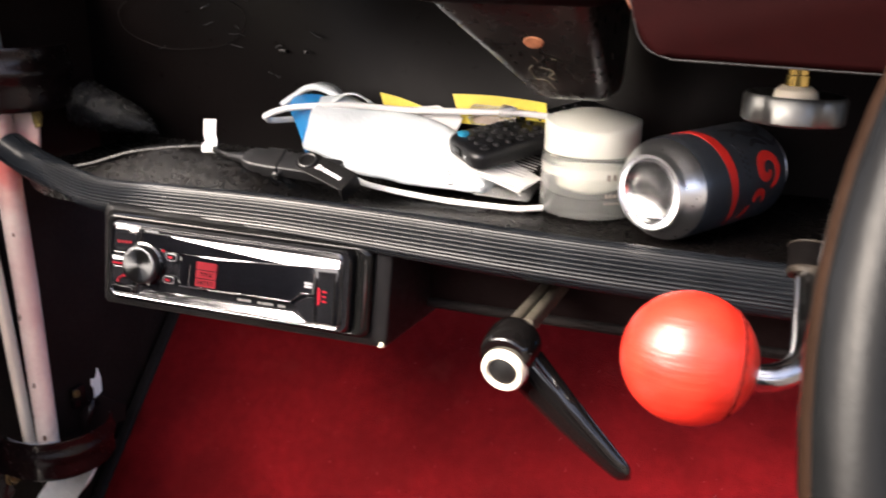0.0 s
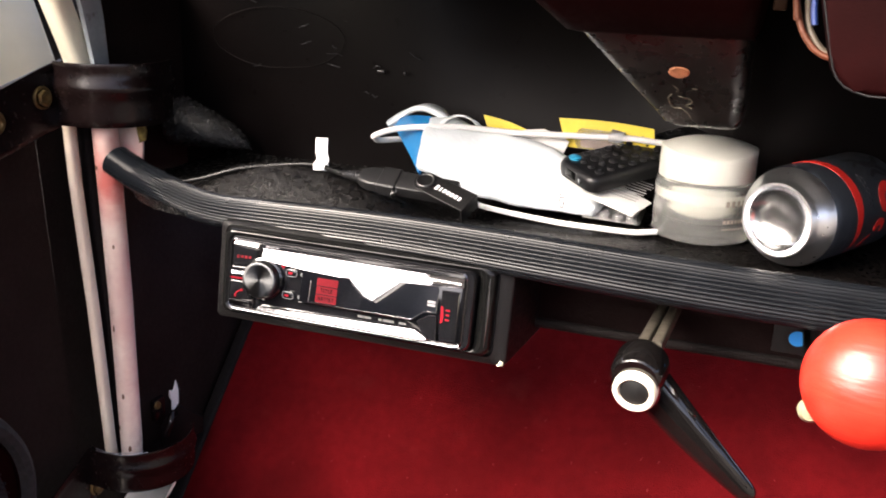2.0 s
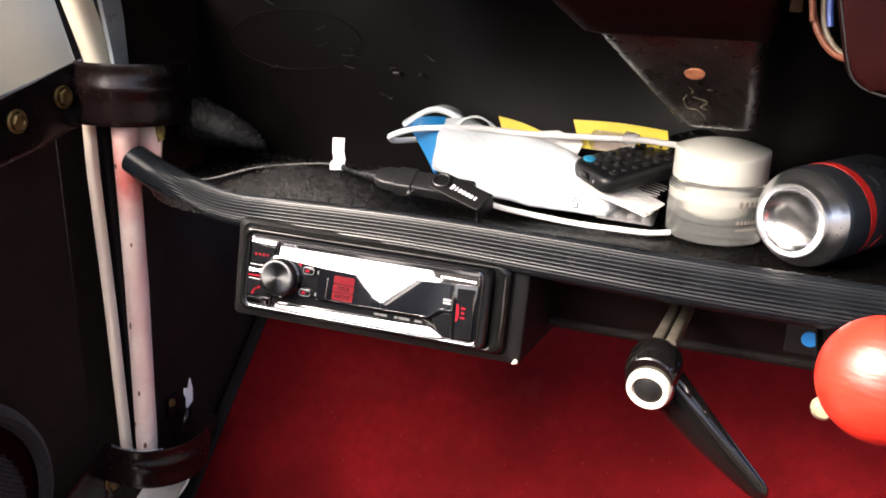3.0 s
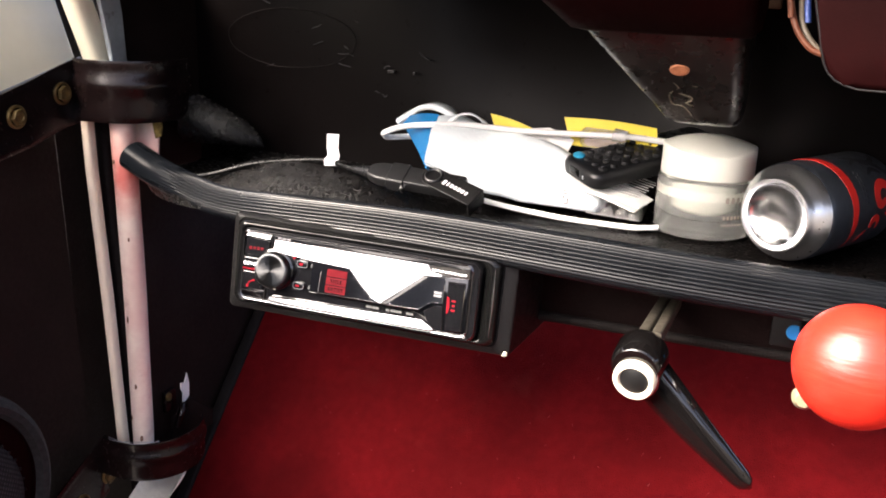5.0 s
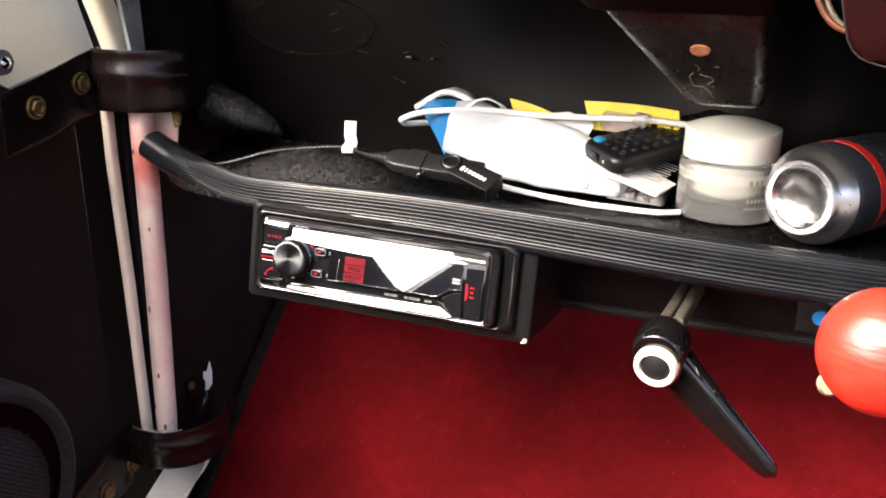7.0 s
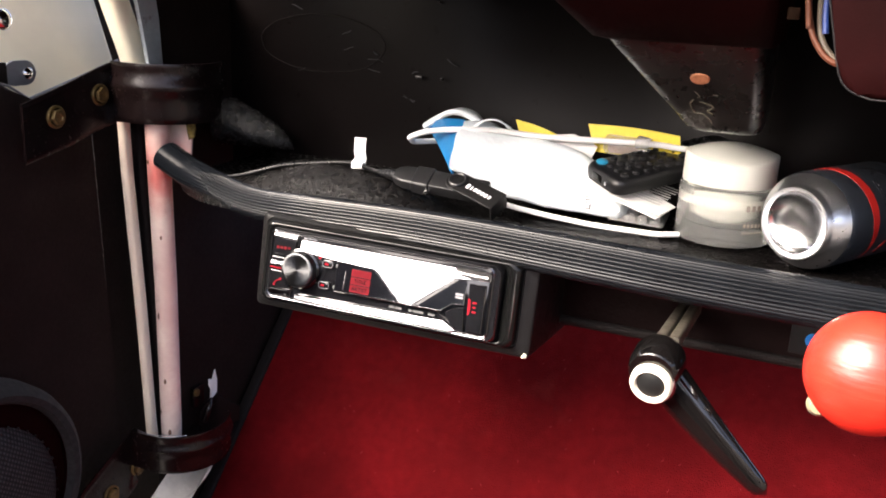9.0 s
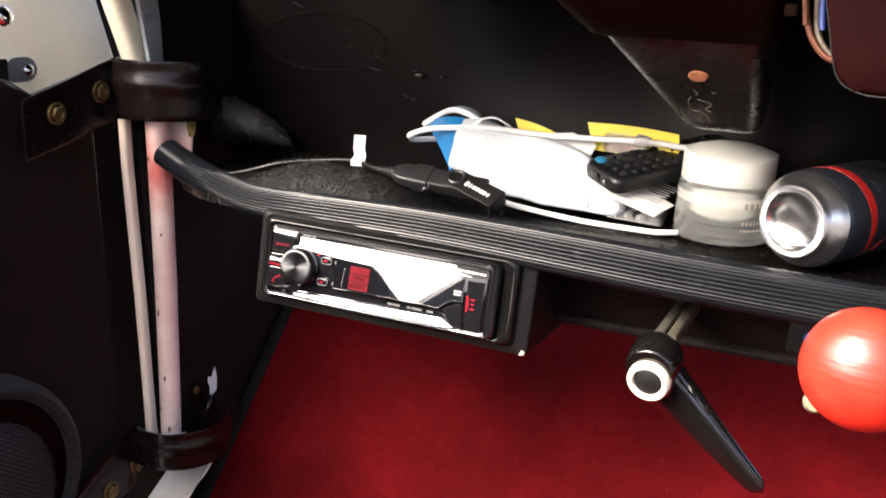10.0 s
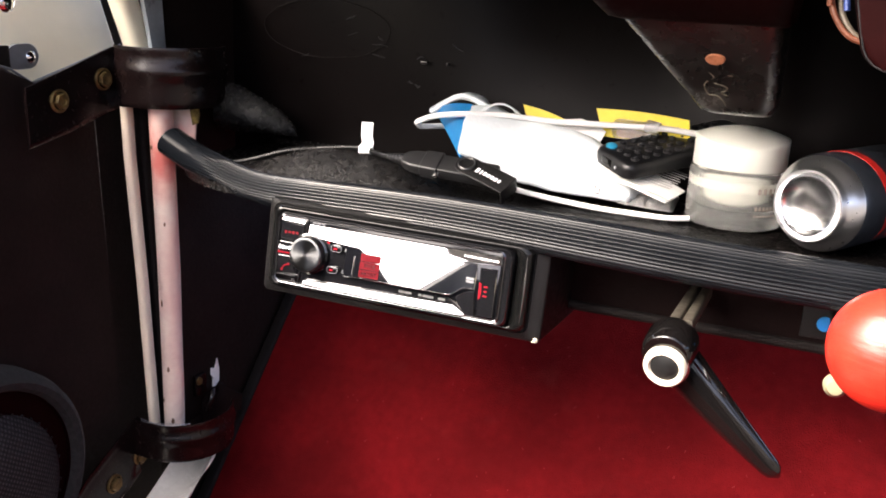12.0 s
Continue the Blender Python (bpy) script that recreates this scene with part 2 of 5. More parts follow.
M_CHIP = mat("brown_chipped_paint", (0.16, 0.08, 0.05), 0.7, var=0.3, bump=0.3)
M_MIRROR = mat("polished_aluminium_dome", (0.86, 0.86, 0.87), 0.2, 1.0, var=0.02, bump=0.02, bscale=120, rvar=0.04)
M_WALL_SCUFF = mat("scuffed_black_panel", (0.03, 0.03, 0.033), 0.6, bump=0.2, spec=0.2)
M_SKIRT = mat("dull_black_skirt_vinyl", (0.0065, 0.0032, 0.0032), 0.65, bump=0.4, bscale=500, kind="grain", spec=0.05)
M_LINT = mat("pale_lint", (0.2, 0.04, 0.04), 0.9, bump=0.0)
M_VINYL_SHINY = mat("shiny_grained_vinyl", (0.0048, 0.0044, 0.0043), 0.26, bump=1.0, bscale=640, kind="grain", depth=0.0014, spec=0.55, rvar=0.04)
M_BEZEL = mat("dark_chrome", (0.17, 0.17, 0.18), 0.18, 1.0, var=0.05, bump=0.0, rvar=0.04)
M_FOAM = mat("crumbling_yellow_foam", (0.30, 0.20, 0.05), 0.8, var=0.6, scale=160, bump=1.0, bscale=420, depth=0.002, dust=0.5, dustcol=(0.06, 0.035, 0.015))
M_BOOT = mat("dead_black_rubber", (0.0022, 0.0018, 0.0018), 0.8, bump=0.2, spec=0.02)
M_DIRTY = mat("oily_grey_metal", (0.022, 0.018, 0.014), 0.5, 0.2, var=0.5, scale=150, bump=0.4, bscale=300, spec=0.2)
M_FOOT = mat("worn_cream_gloss_paint", (0.80, 0.75, 0.66), 0.25, var=0.15, scale=18, bump=0.12, bscale=60, depth=0.002, dust=0.3, dustcol=(0.30, 0.17, 0.14), rvar=0.06)
M_FELT = mat("grey_black_foam", (0.0055, 0.0052, 0.0052), 0.9, bump=0.8, bscale=700)
M_ORANGE = mat("orange_insulation", (0.11, 0.035, 0.018), 0.45, bump=0.0, spec=0.3)
M_BLUEWIRE = mat("blue_insulation", (0.02, 0.05, 0.22), 0.45, bump=0.0)
M_BEIGE = mat("beige_insulation", (0.1, 0.08, 0.06), 0.45, bump=0.0, spec=0.3)
M_DOT = mat("bright_blue_sticker", (0.02, 0.25, 0.7), 0.4, bump=0.0, var=0.05)
M_CABIN = mat("grey_cabin_trim", (0.1, 0.095, 0.09), 0.8, bump=0.2, bscale=200)
M_GREY_PAINT = mat("pale_blue_grey_paint", (0.36, 0.4, 0.42), 0.4, var=0.15, scale=30, bump=0.1, dust=0.8, dustcol=(0.08, 0.05, 0.035))
M_DARK_TRIM = mat("black_cabin_vinyl", (0.009, 0.008, 0.008), 0.7, bump=0.2, bscale=200, spec=0.2)
M_GROUND = mat("pale_bounce_ground", (0.52, 0.5, 0.46), 0.9, var=0.12, scale=3, bump=0.5, bscale=60, depth=0.01)


# ---- building helpers ----
def thing(name, m, label, category, group="", kind=""):
    """An empty at a thing's base that carries its parts."""
    if not isinstance(m, Matrix):
        m = Matrix.Translation(m)
    ob = new(name)
    ob.empty_display_size = 0.02
    ob.matrix_world = m
    return tagged(ob, label, category, group, kind)


def mesh_of(name, bm, material, angle=40):
    bmesh.ops.recalc_face_normals(bm, faces=bm.faces)
    me = bpy.data.meshes.new(name)
    bm.to_mesh(me)
    bm.free()
    me.materials.append(material)
    me.shade_smooth()
    me.set_sharp_from_angle(angle=radians(angle))
    return me


def part(name, bm, material, parent=None, label="", world_space=True, angle=40):
    """One mesh object; its bmesh is in world space, or in the space of its parent."""
    root = parent
    m = Matrix.Identity(4)
    while root is not None:
        m = root.matrix_basis @ m
        root = root.parent
    if parent is not None and world_space:
        bm.transform(m.inverted())
    ob = new(name, mesh_of(name, bm, material, angle))
    ob.parent = parent
    return tagged(ob, label)


def bbox(size, centre=(0, 0, 0), bevel=0.0, m=None, segs=2, bm=None):
    """A block with rounded edges."""
    bm = bm or bmesh.new()
    r = bmesh.ops.create_cube(bm, size=1.0)
    vs = r["verts"]
    bmesh.ops.scale(bm, vec=size, verts=vs)
    if bevel:
        es = list({e for v in vs for e in v.link_edges})
        out = bmesh.ops.bevel(bm, geom=es, offset=bevel, segments=segs, affect="EDGES", profile=0.5)
        vs = list({v for f in out["faces"] for v in f.verts} | {v for v in vs if v.is_valid})
    t = Matrix.Translation(centre)
    bmesh.ops.transform(bm, matrix=(m @ t) if m else t, verts=vs)
    return bm


def rings(bm, secs, closed=False, caps=True):
    """Skin over a row of equal closed rings of points."""
    rows = [[bm.verts.new(p) for p in s] for s in secs]
    n = len(rows[0])
    pairs = list(zip(rows, rows[1:])) + ([(rows[-1], rows[0])] if closed else [])
    for a, b in pairs:
        for i in range(n):
            bm.faces.new((a[i], a[(i + 1) % n], b[(i + 1) % n], b[i]))
    if caps and not closed:
        bm.faces.new(rows[0][::-1])
        bm.faces.new(rows[-1])
    return bm


def lathe(profile, m=None, seg=40, bm=None, arc=None):
    """Turn a row of (radius, height) round the z axis."""
    bm = bm or bmesh.new()
    m = m or Matrix.Identity(4)
    rows = []
    for r, z in profile:
        if r < 1e-6:
            rows.append([bm.verts.new(m @ Vector((0, 0, z)))])
        else:
            rows.append([bm.verts.new(m @ Vector((r * math.cos(2 * math.pi * i / seg), r * math.sin(2 * math.pi * i / seg), z))) for i in range(seg)])
    for a, b in zip(rows, rows[1:]):
        for i in range(seg):
            j = (i + 1) % seg
            if len(a) == 1 and len(b) > 1:
                bm.faces.new((a[0], b[j], b[i]))
            elif len(b) == 1 and len(a) > 1:
                bm.faces.new((a[i], a[j], b[0]))
            elif len(a) > 1:
                bm.faces.new((a[i], a[j], b[j], b[i]))
    return bm


def smooth_path(pts, n=8):
    """A Catmull-Rom curve through the points."""
    p = [Vector(q) for q in pts]
    p = [2 * p[0] - p[1]] + p + [2 * p[-1] - p[-2]]
    out = []
    for a, b, c, d in zip(p, p[1:], p[2:], p[3:]):
        for k in range(n):
            t = k / n
            out.append(0.5 * (2 * b + (c - a) * t + (2 * a - 5 * b + 4 * c - d) * t * t + (3 * b - a - 3 * c + d) * t ** 3))
    out.append(p[-2])
    return out


def sweep(pts, r=0.002, seg=12, profile=None, up=(0, 0, 1), bm=None, taper=None, caps=True, shape=None):
    """A tube, or any closed profile of (side, up) pairs, along points."""
    bm = bm or bmesh.new()
    pts = [Vector(p) for p in pts]
    prof = profile or [(r * math.cos(2 * math.pi * i / seg), r * math.sin(2 * math.pi * i / seg)) for i in range(seg)]
    secs = []
    upv = Vector(up)
    for i, p in enumerate(pts):
        d = (pts[min(i + 1, len(pts) - 1)] - pts[max(i - 1, 0)]).normalized()
        side = d.cross(upv)
        if side.length < 1e-4:
            side = d.cross(Vector((1, 0.2, 0)))
        side.normalize()
        u = side.cross(d)
        k = taper(i / (len(pts) - 1)) if taper else 1.0
        secs.append([p + side * (a * k) + u * (b * k) for a, b in (shape(p) if shape else prof)])
    return rings(bm, secs, caps=caps)


def prism(poly, depth, m, bevel=0.0, bm=None, segs=2):
    """An outline in the plane of m's x and y, from 0 to depth along its z."""
    bm = bm or bmesh.new()
    a = [bm.verts.new(m @ Vector((x, y, 0))) for x, y in poly]
    b = [bm.verts.new(m @ Vector((x, y, depth))) for x, y in poly]
    n = len(poly)
    fs = [bm.faces.new(a[::-1]), bm.faces.new(b)]
    fs += [bm.faces.new((a[i], a[(i + 1) % n], b[(i + 1) % n], b[i])) for i in range(n)]
    if bevel:
        es = list({e for f in fs[:2] for e in f.edges})
        bmesh.ops.bevel(bm, geom=es, offset=bevel, segments=segs, affect="EDGES", profile=0.5)
    return bm


def rounded(w, h, r, n=5):
    """The outline of a rounded rectangle about its middle."""
    out = []
    for cx, cy, a0 in ((w / 2 - r, h / 2 - r, 0), (-w / 2 + r, h / 2 - r, 90), (-w / 2 + r, -h / 2 + r, 180), (w / 2 - r, -h / 2 + r, 270)):
        for k in range(n + 1):
            a = radians(a0 + 90 * k / n)
            out.append((cx + r * math.cos(a), cy + r * math.sin(a)))
    return out


def axes(origin, zaxis, xaxis=(1, 0, 0)):
    """A pose with a given z axis and about a given x axis."""
    z = Vector(zaxis).normalized()
    x = Vector(xaxis)
    x = (x - z * x.dot(z)).normalized()
    y = z.cross(x)
    m = Matrix((x, y, z)).transposed().to_4x4()
    m.translation = origin
    return m


def lettering(name, body, size, m, material, parent, label=""):
    cu = bpy.data.curves.new(name, "FONT")
    cu.body, cu.size, cu.align_x, cu.align_y, cu.extrude = body, size, "CENTER", "CENTER", 0.00008
    tmp = new(name, cu)
    bpy.context.view_layer.update()
    me = bpy.data.meshes.new_from_object(tmp.evaluated_get(bpy.context.evaluated_depsgraph_get()))
    bpy.data.objects.remove(tmp)
    me.transform(m)
    me.materials.clear()
    me.materials.append(material)
    ob = new(name, me)
    ob.parent = parent
    return tagged(ob, label)


def structure(name, bm, material, label, category):
    return tagged(new(name, mesh_of(name, bm, material)), label, category, kind="structure")

# ---- cabin ----
X0, X1 = -0.62, 0.66
TOE = lambda y: (y - 0.626) * 1.0 + 0.245  # height of the sloping toe board

bm = bmesh.new()
for y0, z0, y1, z1 in ((-1.5, 0.0, 0.381, 0.0), (0.381, 0.0, 0.93, 0.549)):
    rings(bm, [[(X0, y0, z0), (X1, y0, z0), (X1, y0, z0 - 0.02), (X0, y0, z0 - 0.02)], [(X0, y1, z1), (X1, y1, z1), (X1, y1, z1 - 0.02), (X0, y1, z1 - 0.02)]])
structure("floor", bm, M_BLACK_PAINT, "black painted metal cabin floor and toe board", "floor")

CARPET_X = -0.607
bm = bmesh.new()
secs = []
for i in range(61):
    y = -0.4 + 1.31 * i / 60
    z = max(0.0, TOE(y)) + 0.004
    row_top = [(CARPET_X + (X1 - CARPET_X - 0.01) * k / 40, y, z + 0.0012 * noise.noise((k * 0.6, y * 25, 3.0))) for k in range(41)]
    secs.append(row_top)
grid = [[bm.verts.new(p) for p in row] for row in secs]
for a, b in zip(grid, grid[1:]):
    for k in range(40):
        bm.faces.new((a[k], a[k + 1], b[k + 1], b[k]))
carpet = thing("carpet", (0, 0.3, 0.0), "deep red short-pile carpet over the floor and toe board", "carpet")
part("surface", bm, M_CARPET, carpet)
bm = sweep([(CARPET_X, y, max(0, TOE(y)) + 0.005) for y in [-0.4 + 1.31 * i / 60 for i in range(61)]], profile=[(a * 1.0, b) for a, b in rounded(0.013, 0.007, 0.003, 3)])
part("edge_binding", bm, M_HEM, carpet, "black stitched edge binding")

rnd = random.Random(5)
bm = bmesh.new()
for k in range(320):
    x, y = rnd.uniform(-0.5, 0.25), rnd.uniform(0.42, 0.80)
    a, n = rnd.uniform(0, 6.28), rnd.uniform(0.0004, 0.0014)
    p = Vector((x, y, TOE(y) + 0.0055))
    d = Vector((math.cos(a), math.sin(a), math.sin(a))) * n
    sweep([p - d, p + Vector((0.0004, 0, 0.0003)), p + d], r=0.00018, seg=5, bm=bm)
tagged(part("lint", bm, M_LINT, carpet, "scattered pale lint"), "scattered pale lint", kind="stuff")

# front wall behind the shelf, its middle leaning back to put in a sheen
bm = bmesh.new()
g_rows = []
for j in range(9):
    z = 0.588 + 0.235 * j / 8
    g_rows.append([bm.verts.new((x, 0.70 + 0.0006 * noise.noise((x * 9, z * 9, 0)) + max(0.0, z - 0.62) * 0.27 / (1 + math.exp(-(x + 0.355) / 0.024)) / (1 + math.exp((x + 0.15) / 0.02)), z)) for x in [X0 - 0.01 + 1.29 * k / 60 for k in range(61)]])
for a, b in zip(g_rows, g_rows[1:]):
    for k in range(60):
        bm.faces.new((a[k], a[k + 1], b[k + 1], b[k]))
geo = bmesh.ops.extrude_face_region(bm, geom=list(bm.faces))
bmesh.ops.translate(bm, vec=(0, 0.02, 0), verts=[v for v in geo["geom"] if isinstance(v, bmesh.types.BMVert)])
structure("wall_front", bm, M_WALL, "satin black metal front bulkhead behind the shelf", "wall")
# unseen slab, carried further back to keep overhead light off the shelf
structure("dashboard_top", bbox((1.28, 0.42, 0.025), (0.02, 0.57, 0.83), 0.008), M_MAROON, "unseen dark plastic dashboard top, deepened to shade the shelf", "dashboard")
# side panels, rear and roof that close the cabin; mostly unseen
structure("wall_kick", bbox((0.02, 0.36, 0.62), (-0.628, 0.77, 0.45), 0.003), M_VINYL_DOOR, "black vinyl kick panel beside the footwell", "wall")
# unseen right side, lengthened to send fill light back across the cabin
structure("wall_right", bbox((0.03, 1.38, 0.74), (0.675, 0.085, 0.37), 0.004), M_CABIN, "unseen grey door and footwell side, lengthened for fill light", "wall")
structure("wall_right_rear", bbox((0.03, 0.9, 0.8), (0.675, -1.05, 0.4), 0.004), M_CABIN, "grey trimmed lower side of the cabin", "wall")
# unseen side; its top outline is made up to shape the display's reflection
structure("wall_left", prism([(-1.5, 0.0), (-0.2, 0.0), (-0.2, 0.740), (-0.40, 0.740), (-0.50, 0.732), (-0.74, 0.736), (-1.2, 0.925), (-1.5, 1.04)], 0.015, axes((-0.685, 0, 0), (1, 0, 0), (0, 1, 0)), 0.004), M_DARK_TRIM, "unseen black cabin side, top edge cut for the radio's reflection", "wall")
structure("wall_rear", bbox((1.4, 0.03, 0.85), (0, -1.515, 0.425), 0.004), M_CABIN, "grey trimmed rear of the cabin", "wall")
# made-up roof frame, its strips narrowed to let sky light in
bm = bmesh.new()
bbox((1.4, 0.12, 0.03), (0, 0.44, 1.22), 0.004, bm=bm)
bbox((1.4, 0.5, 0.03), (0, -1.28, 1.22), 0.004, bm=bm)
bbox((0.04, 1.41, 0.03), (-0.69, -0.325, 1.22), 0.004, bm=bm)
bbox((0.04, 1.41, 0.03), (0.69, -0.325, 1.22), 0.004, bm=bm)
structure("ceiling", bm, M_CABIN, "unseen grey roof frame, its opening sized for the light", "ceiling")
for x in (-0.69, 0.69):
    for y in (0.5, -1.45):
        structure("pillar", bbox((0.05, 0.06, 0.45), (x, y, 1.01), 0.01), M_CABIN, "painted window pillar", "pillar")
# unseen ground, made pale to bounce light up into the cabin
bm = bmesh.new()
bmesh.ops.create_grid(bm, x_segments=4, y_segments=4, size=400)
bmesh.ops.translate(bm, vec=(0, 0, -0.35), verts=bm.verts)
structure("ground", bm, M_GROUND, "unseen pale ground that bounces light into the car", "ground")

# ---- parcel shelf ----
SHELF = 0.600


def shelf_z(x, y):
    """The sagging, wrinkled height of the shelf lining."""
    hump = 0.027 * math.exp(-(((x + 0.43) / 0.085) ** 2 + ((y - 0.588) / 0.036) ** 2) ** 1.5)
    back = 0.004 * max(0.0, (y - 0.655) / 0.045) ** 2
    wrinkle = 0.0012 * noise.noise((x * 38, y * 55, 1.7)) * (1.0 if x < -0.3 else 0.35)
    return SHELF + hump + back + wrinkle


shelf = thing("parcel_shelf", (0, 0.6, SHELF), "black vinyl parcel shelf with a ribbed rubber front edge", "shelf")
rows = []
for j in range(31):
    v = j / 30
    row = []
    for k in range(171):
        x = -0.585 + 1.22 * k / 170
        y0 = 0.533 + 0.045 * max(0.0, (-0.5 - x) / 0.085) ** 2
        y = y0 + (0.702 - y0) * v
        z = shelf_z(x, y)
        if v < 0.12:
            z = min(z, SHELF - 0.002 + (z - SHELF) * v / 0.12)
        row.append((x, y, z))
    rows.append(row)
bm = bmesh.new()
vs = [[bm.verts.new(p) for p in row] for row in rows]
for a, b in zip(vs, vs[1:]):
    for k in range(170):
        bm.faces.new((a[k], a[k + 1], b[k + 1], b[k]))
geo = bmesh.ops.extrude_face_region(bm, geom=list(bm.faces))
bmesh.ops.translate(bm, vec=(0, 0, -0.008), verts=[v for v in geo["geom"] if isinstance(v, bmesh.types.BMVert)])
part("lining", bm, M_VINYL, shelf, "wrinkled black grained vinyl lining", angle=60)


def edge_profile(p):
    """A ribbed ring; the ribs fade out towards the tube's end."""
    deep = 0.00100 / (1 + math.exp(-(p.x + 0.525) / 0.008))
    wide = 1 + 0.08 / (1 + math.exp((p.x + 0.530) / 0.009)) + 0.17 / (1 + math.exp(-(p.x + 0.455) / 0.016)) + 0.13 / (1 + math.exp(-(p.x + 0.26) / 0.035))
    out = []
    for i in range(320):
        a = 2 * math.pi * i / 320
        rib = deep * (abs(math.sin(16 * a)) - 0.62)
        out.append(((0.0128 * wide + rib) * math.cos(a), (0.0114 * wide + rib) * math.sin(a)))
    return out


EDGE = [(0.64, 0.533, 0.591), (0.3, 0.531, 0.591), (0.05, 0.529, 0.591), (-0.07, 0.5285, 0.592), (-0.15, 0.529, 0.5935), (-0.2, 0.530, 0.5950), (-0.3, 0.532, 0.5978), (-0.36, 0.533, 0.5980), (-0.423, 0.535, 0.5965), (-0.460, 0.538, 0.5953), (-0.490, 0.542, 0.5964), (-0.519, 0.548, 0.6010), (-0.552, 0.5555, 0.6075), (-0.568, 0.558, 0.613), (-0.583, 0.560, 0.619)]
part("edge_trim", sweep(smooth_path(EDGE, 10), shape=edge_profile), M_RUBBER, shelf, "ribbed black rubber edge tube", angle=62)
bm = bbox((0.95, 0.006, 0.062), (0.16, 0.592, 0.559), 0.002)
skirt = part("skirt", bm, M_SKIRT, shelf, "black vinyl skirt under the edge")
part("hem", sweep([(-0.312 + 0.947 * k / 40, 0.5885 + 0.0008 * noise.noise((k * 0.9, 0, 0)), 0.5285) for k in range(41)], r=0.0038, seg=10), M_HEM, skirt, "stitched piping along the lower edge")
bm = bmesh.new()
for k in range(100):
    bbox((0.0013, 0.0008, 0.0034), (-0.13 + 0.0026 * k, 0.58525, 0.5285), 0.0004, bm=bm, segs=1)
part("stitching", bm, M_SKIRT, skirt)

for way in [[(-0.109, 0.527, 0.604), (-0.101, 0.527, 0.604), (-0.094, 0.527, 0.604), (-0.087, 0.532, 0.604)]]:
    part("scuff", sweep(smooth_path([(x, y, z - 0.002) for x, y, z in way], 5), r=0.0004, seg=6), M_SCUFF, shelf, "pale scuff mark")

# vinyl-covered hump at the outer end of the shelf
bm = bmesh.new()
secs = []
for i in range(19):
    u = i / 18
    high = 0.612 + 0.046 * (1 - 0.62 * u) * math.sqrt(1.0001 - u ** 4)
    c = Vector((-0.602 + 0.066 * u, 0.668 + 0.010 * u, (0.612 + high) / 2))
    h = (high - 0.612) / 2
    w = 0.024 * (1 - 0.4 * u) * math.sqrt(1.0001 - u ** 4)
    secs.append([(c.x + 0.004 * math.sin(a), c.y - w * math.cos(a) + 0.0014 * noise.noise((u * 6, a * 2, 5.0)), c.z + h * math.sin(a)) for a in [2 * math.pi * k / 24 for k in range(24)]])
rings(bm, secs)
hump = thing("corner_trim", (-0.55, 0.63, 0.6), "black grained vinyl corner trim at the shelf's end", "trim")
part("padding", bm, M_VINYL_SHINY, hump, angle=60)

# ---- radio in its pod ----
RM = axes((-0.350, 0.503, 0.5623), (0.0651, -0.9872, 0.1456), (0.9976, 0.0615, -0.0291))
pod = thing("radio_pod", RM, "dark grey plastic under-shelf pod holding the radio", "mounting pod")


def box_ring(l, r, b, t, z, rad, n=5):
    """A rounded rectangle between two sides, at one depth."""
    return [(x + (l + r) / 2, y + (b + t) / 2, z) for x, y in rounded(r - l, t - b, rad, n)]


rings_p = [(-0.100, 0.120, -0.027, 0.032, -0.120, 0.004), (-0.1050, 0.1108, -0.0362, 0.0346, -0.0160, 0.0040), (-0.1046, 0.1104, -0.0358, 0.0344, -0.0142, 0.0042), (-0.1036, 0.1094, -0.0348, 0.0340, -0.0130, 0.0046), (-0.1010, 0.1040, -0.0322, 0.0335, -0.0118, 0.006), (-0.0998, 0.1015, -0.0306, 0.0322, -0.0106, 0.006), (-0.0990, 0.1005, -0.0300, 0.0316, -0.0120, 0.006)]
part("housing", rings(bmesh.new(), [box_ring(*q) for q in rings_p]), M_POD, pod, world_space=False)
bm = prism([(-0.0024, -0.0014), (0.0014, -0.0020), (0.0016, 0.0010), (-0.0004, 0.0024)], 0.0013, axes((0.1072, -0.0338, -0.0136), (0.5, -0.5, 1)), 0.0004)
part("chipped_corner", bm, M_WHITE_PAINT, pod, "white chip on the lower corner", world_space=False)
trim_p = [(-0.0986, 0.1000, -0.0297, 0.0312, -0.0120, 0.006), (-0.0983, 0.0998, -0.0295, 0.0310, -0.0085, 0.006), (-0.0972, 0.0990, -0.0289, 0.0303, -0.0060, 0.006), (-0.0955, 0.0972, -0.0281, 0.0294, -0.0046, 0.006), (-0.0936, 0.0940, -0.0273, 0.0284, -0.0041, 0.006), (-0.0922, 0.0906, -0.0268, 0.0277, -0.0050, 0.006), (-0.0912, 0.0885, -0.0265, 0.0271, -0.0075, 0.006)]
part("trim_frame", rings(bmesh.new(), [box_ring(*q) for q in trim_p], caps=False), M_TRIM, pod, "glossy black trim frame", angle=70, world_space=False)
# highlight of the rounded frame edge, laid on as a steel sliver
part("trim_highlight", sweep([(0.0962, 0.0235, -0.0042), (0.0966, 0.006, -0.0041), (0.0968, -0.008, -0.0041), (0.0964, -0.0225, -0.0042)], r=0.0007, seg=8, taper=lambda u: 0.35 + 1.1 * math.sin(math.pi * min(1.0, 0.08 + u)) ** 2), M_STEEL, pod, "thin steel sliver standing in for the frame's highlight", world_space=False)
radio = thing("car_radio", RM, "black car radio with a glossy silver-edged face and round knob", "car radio")


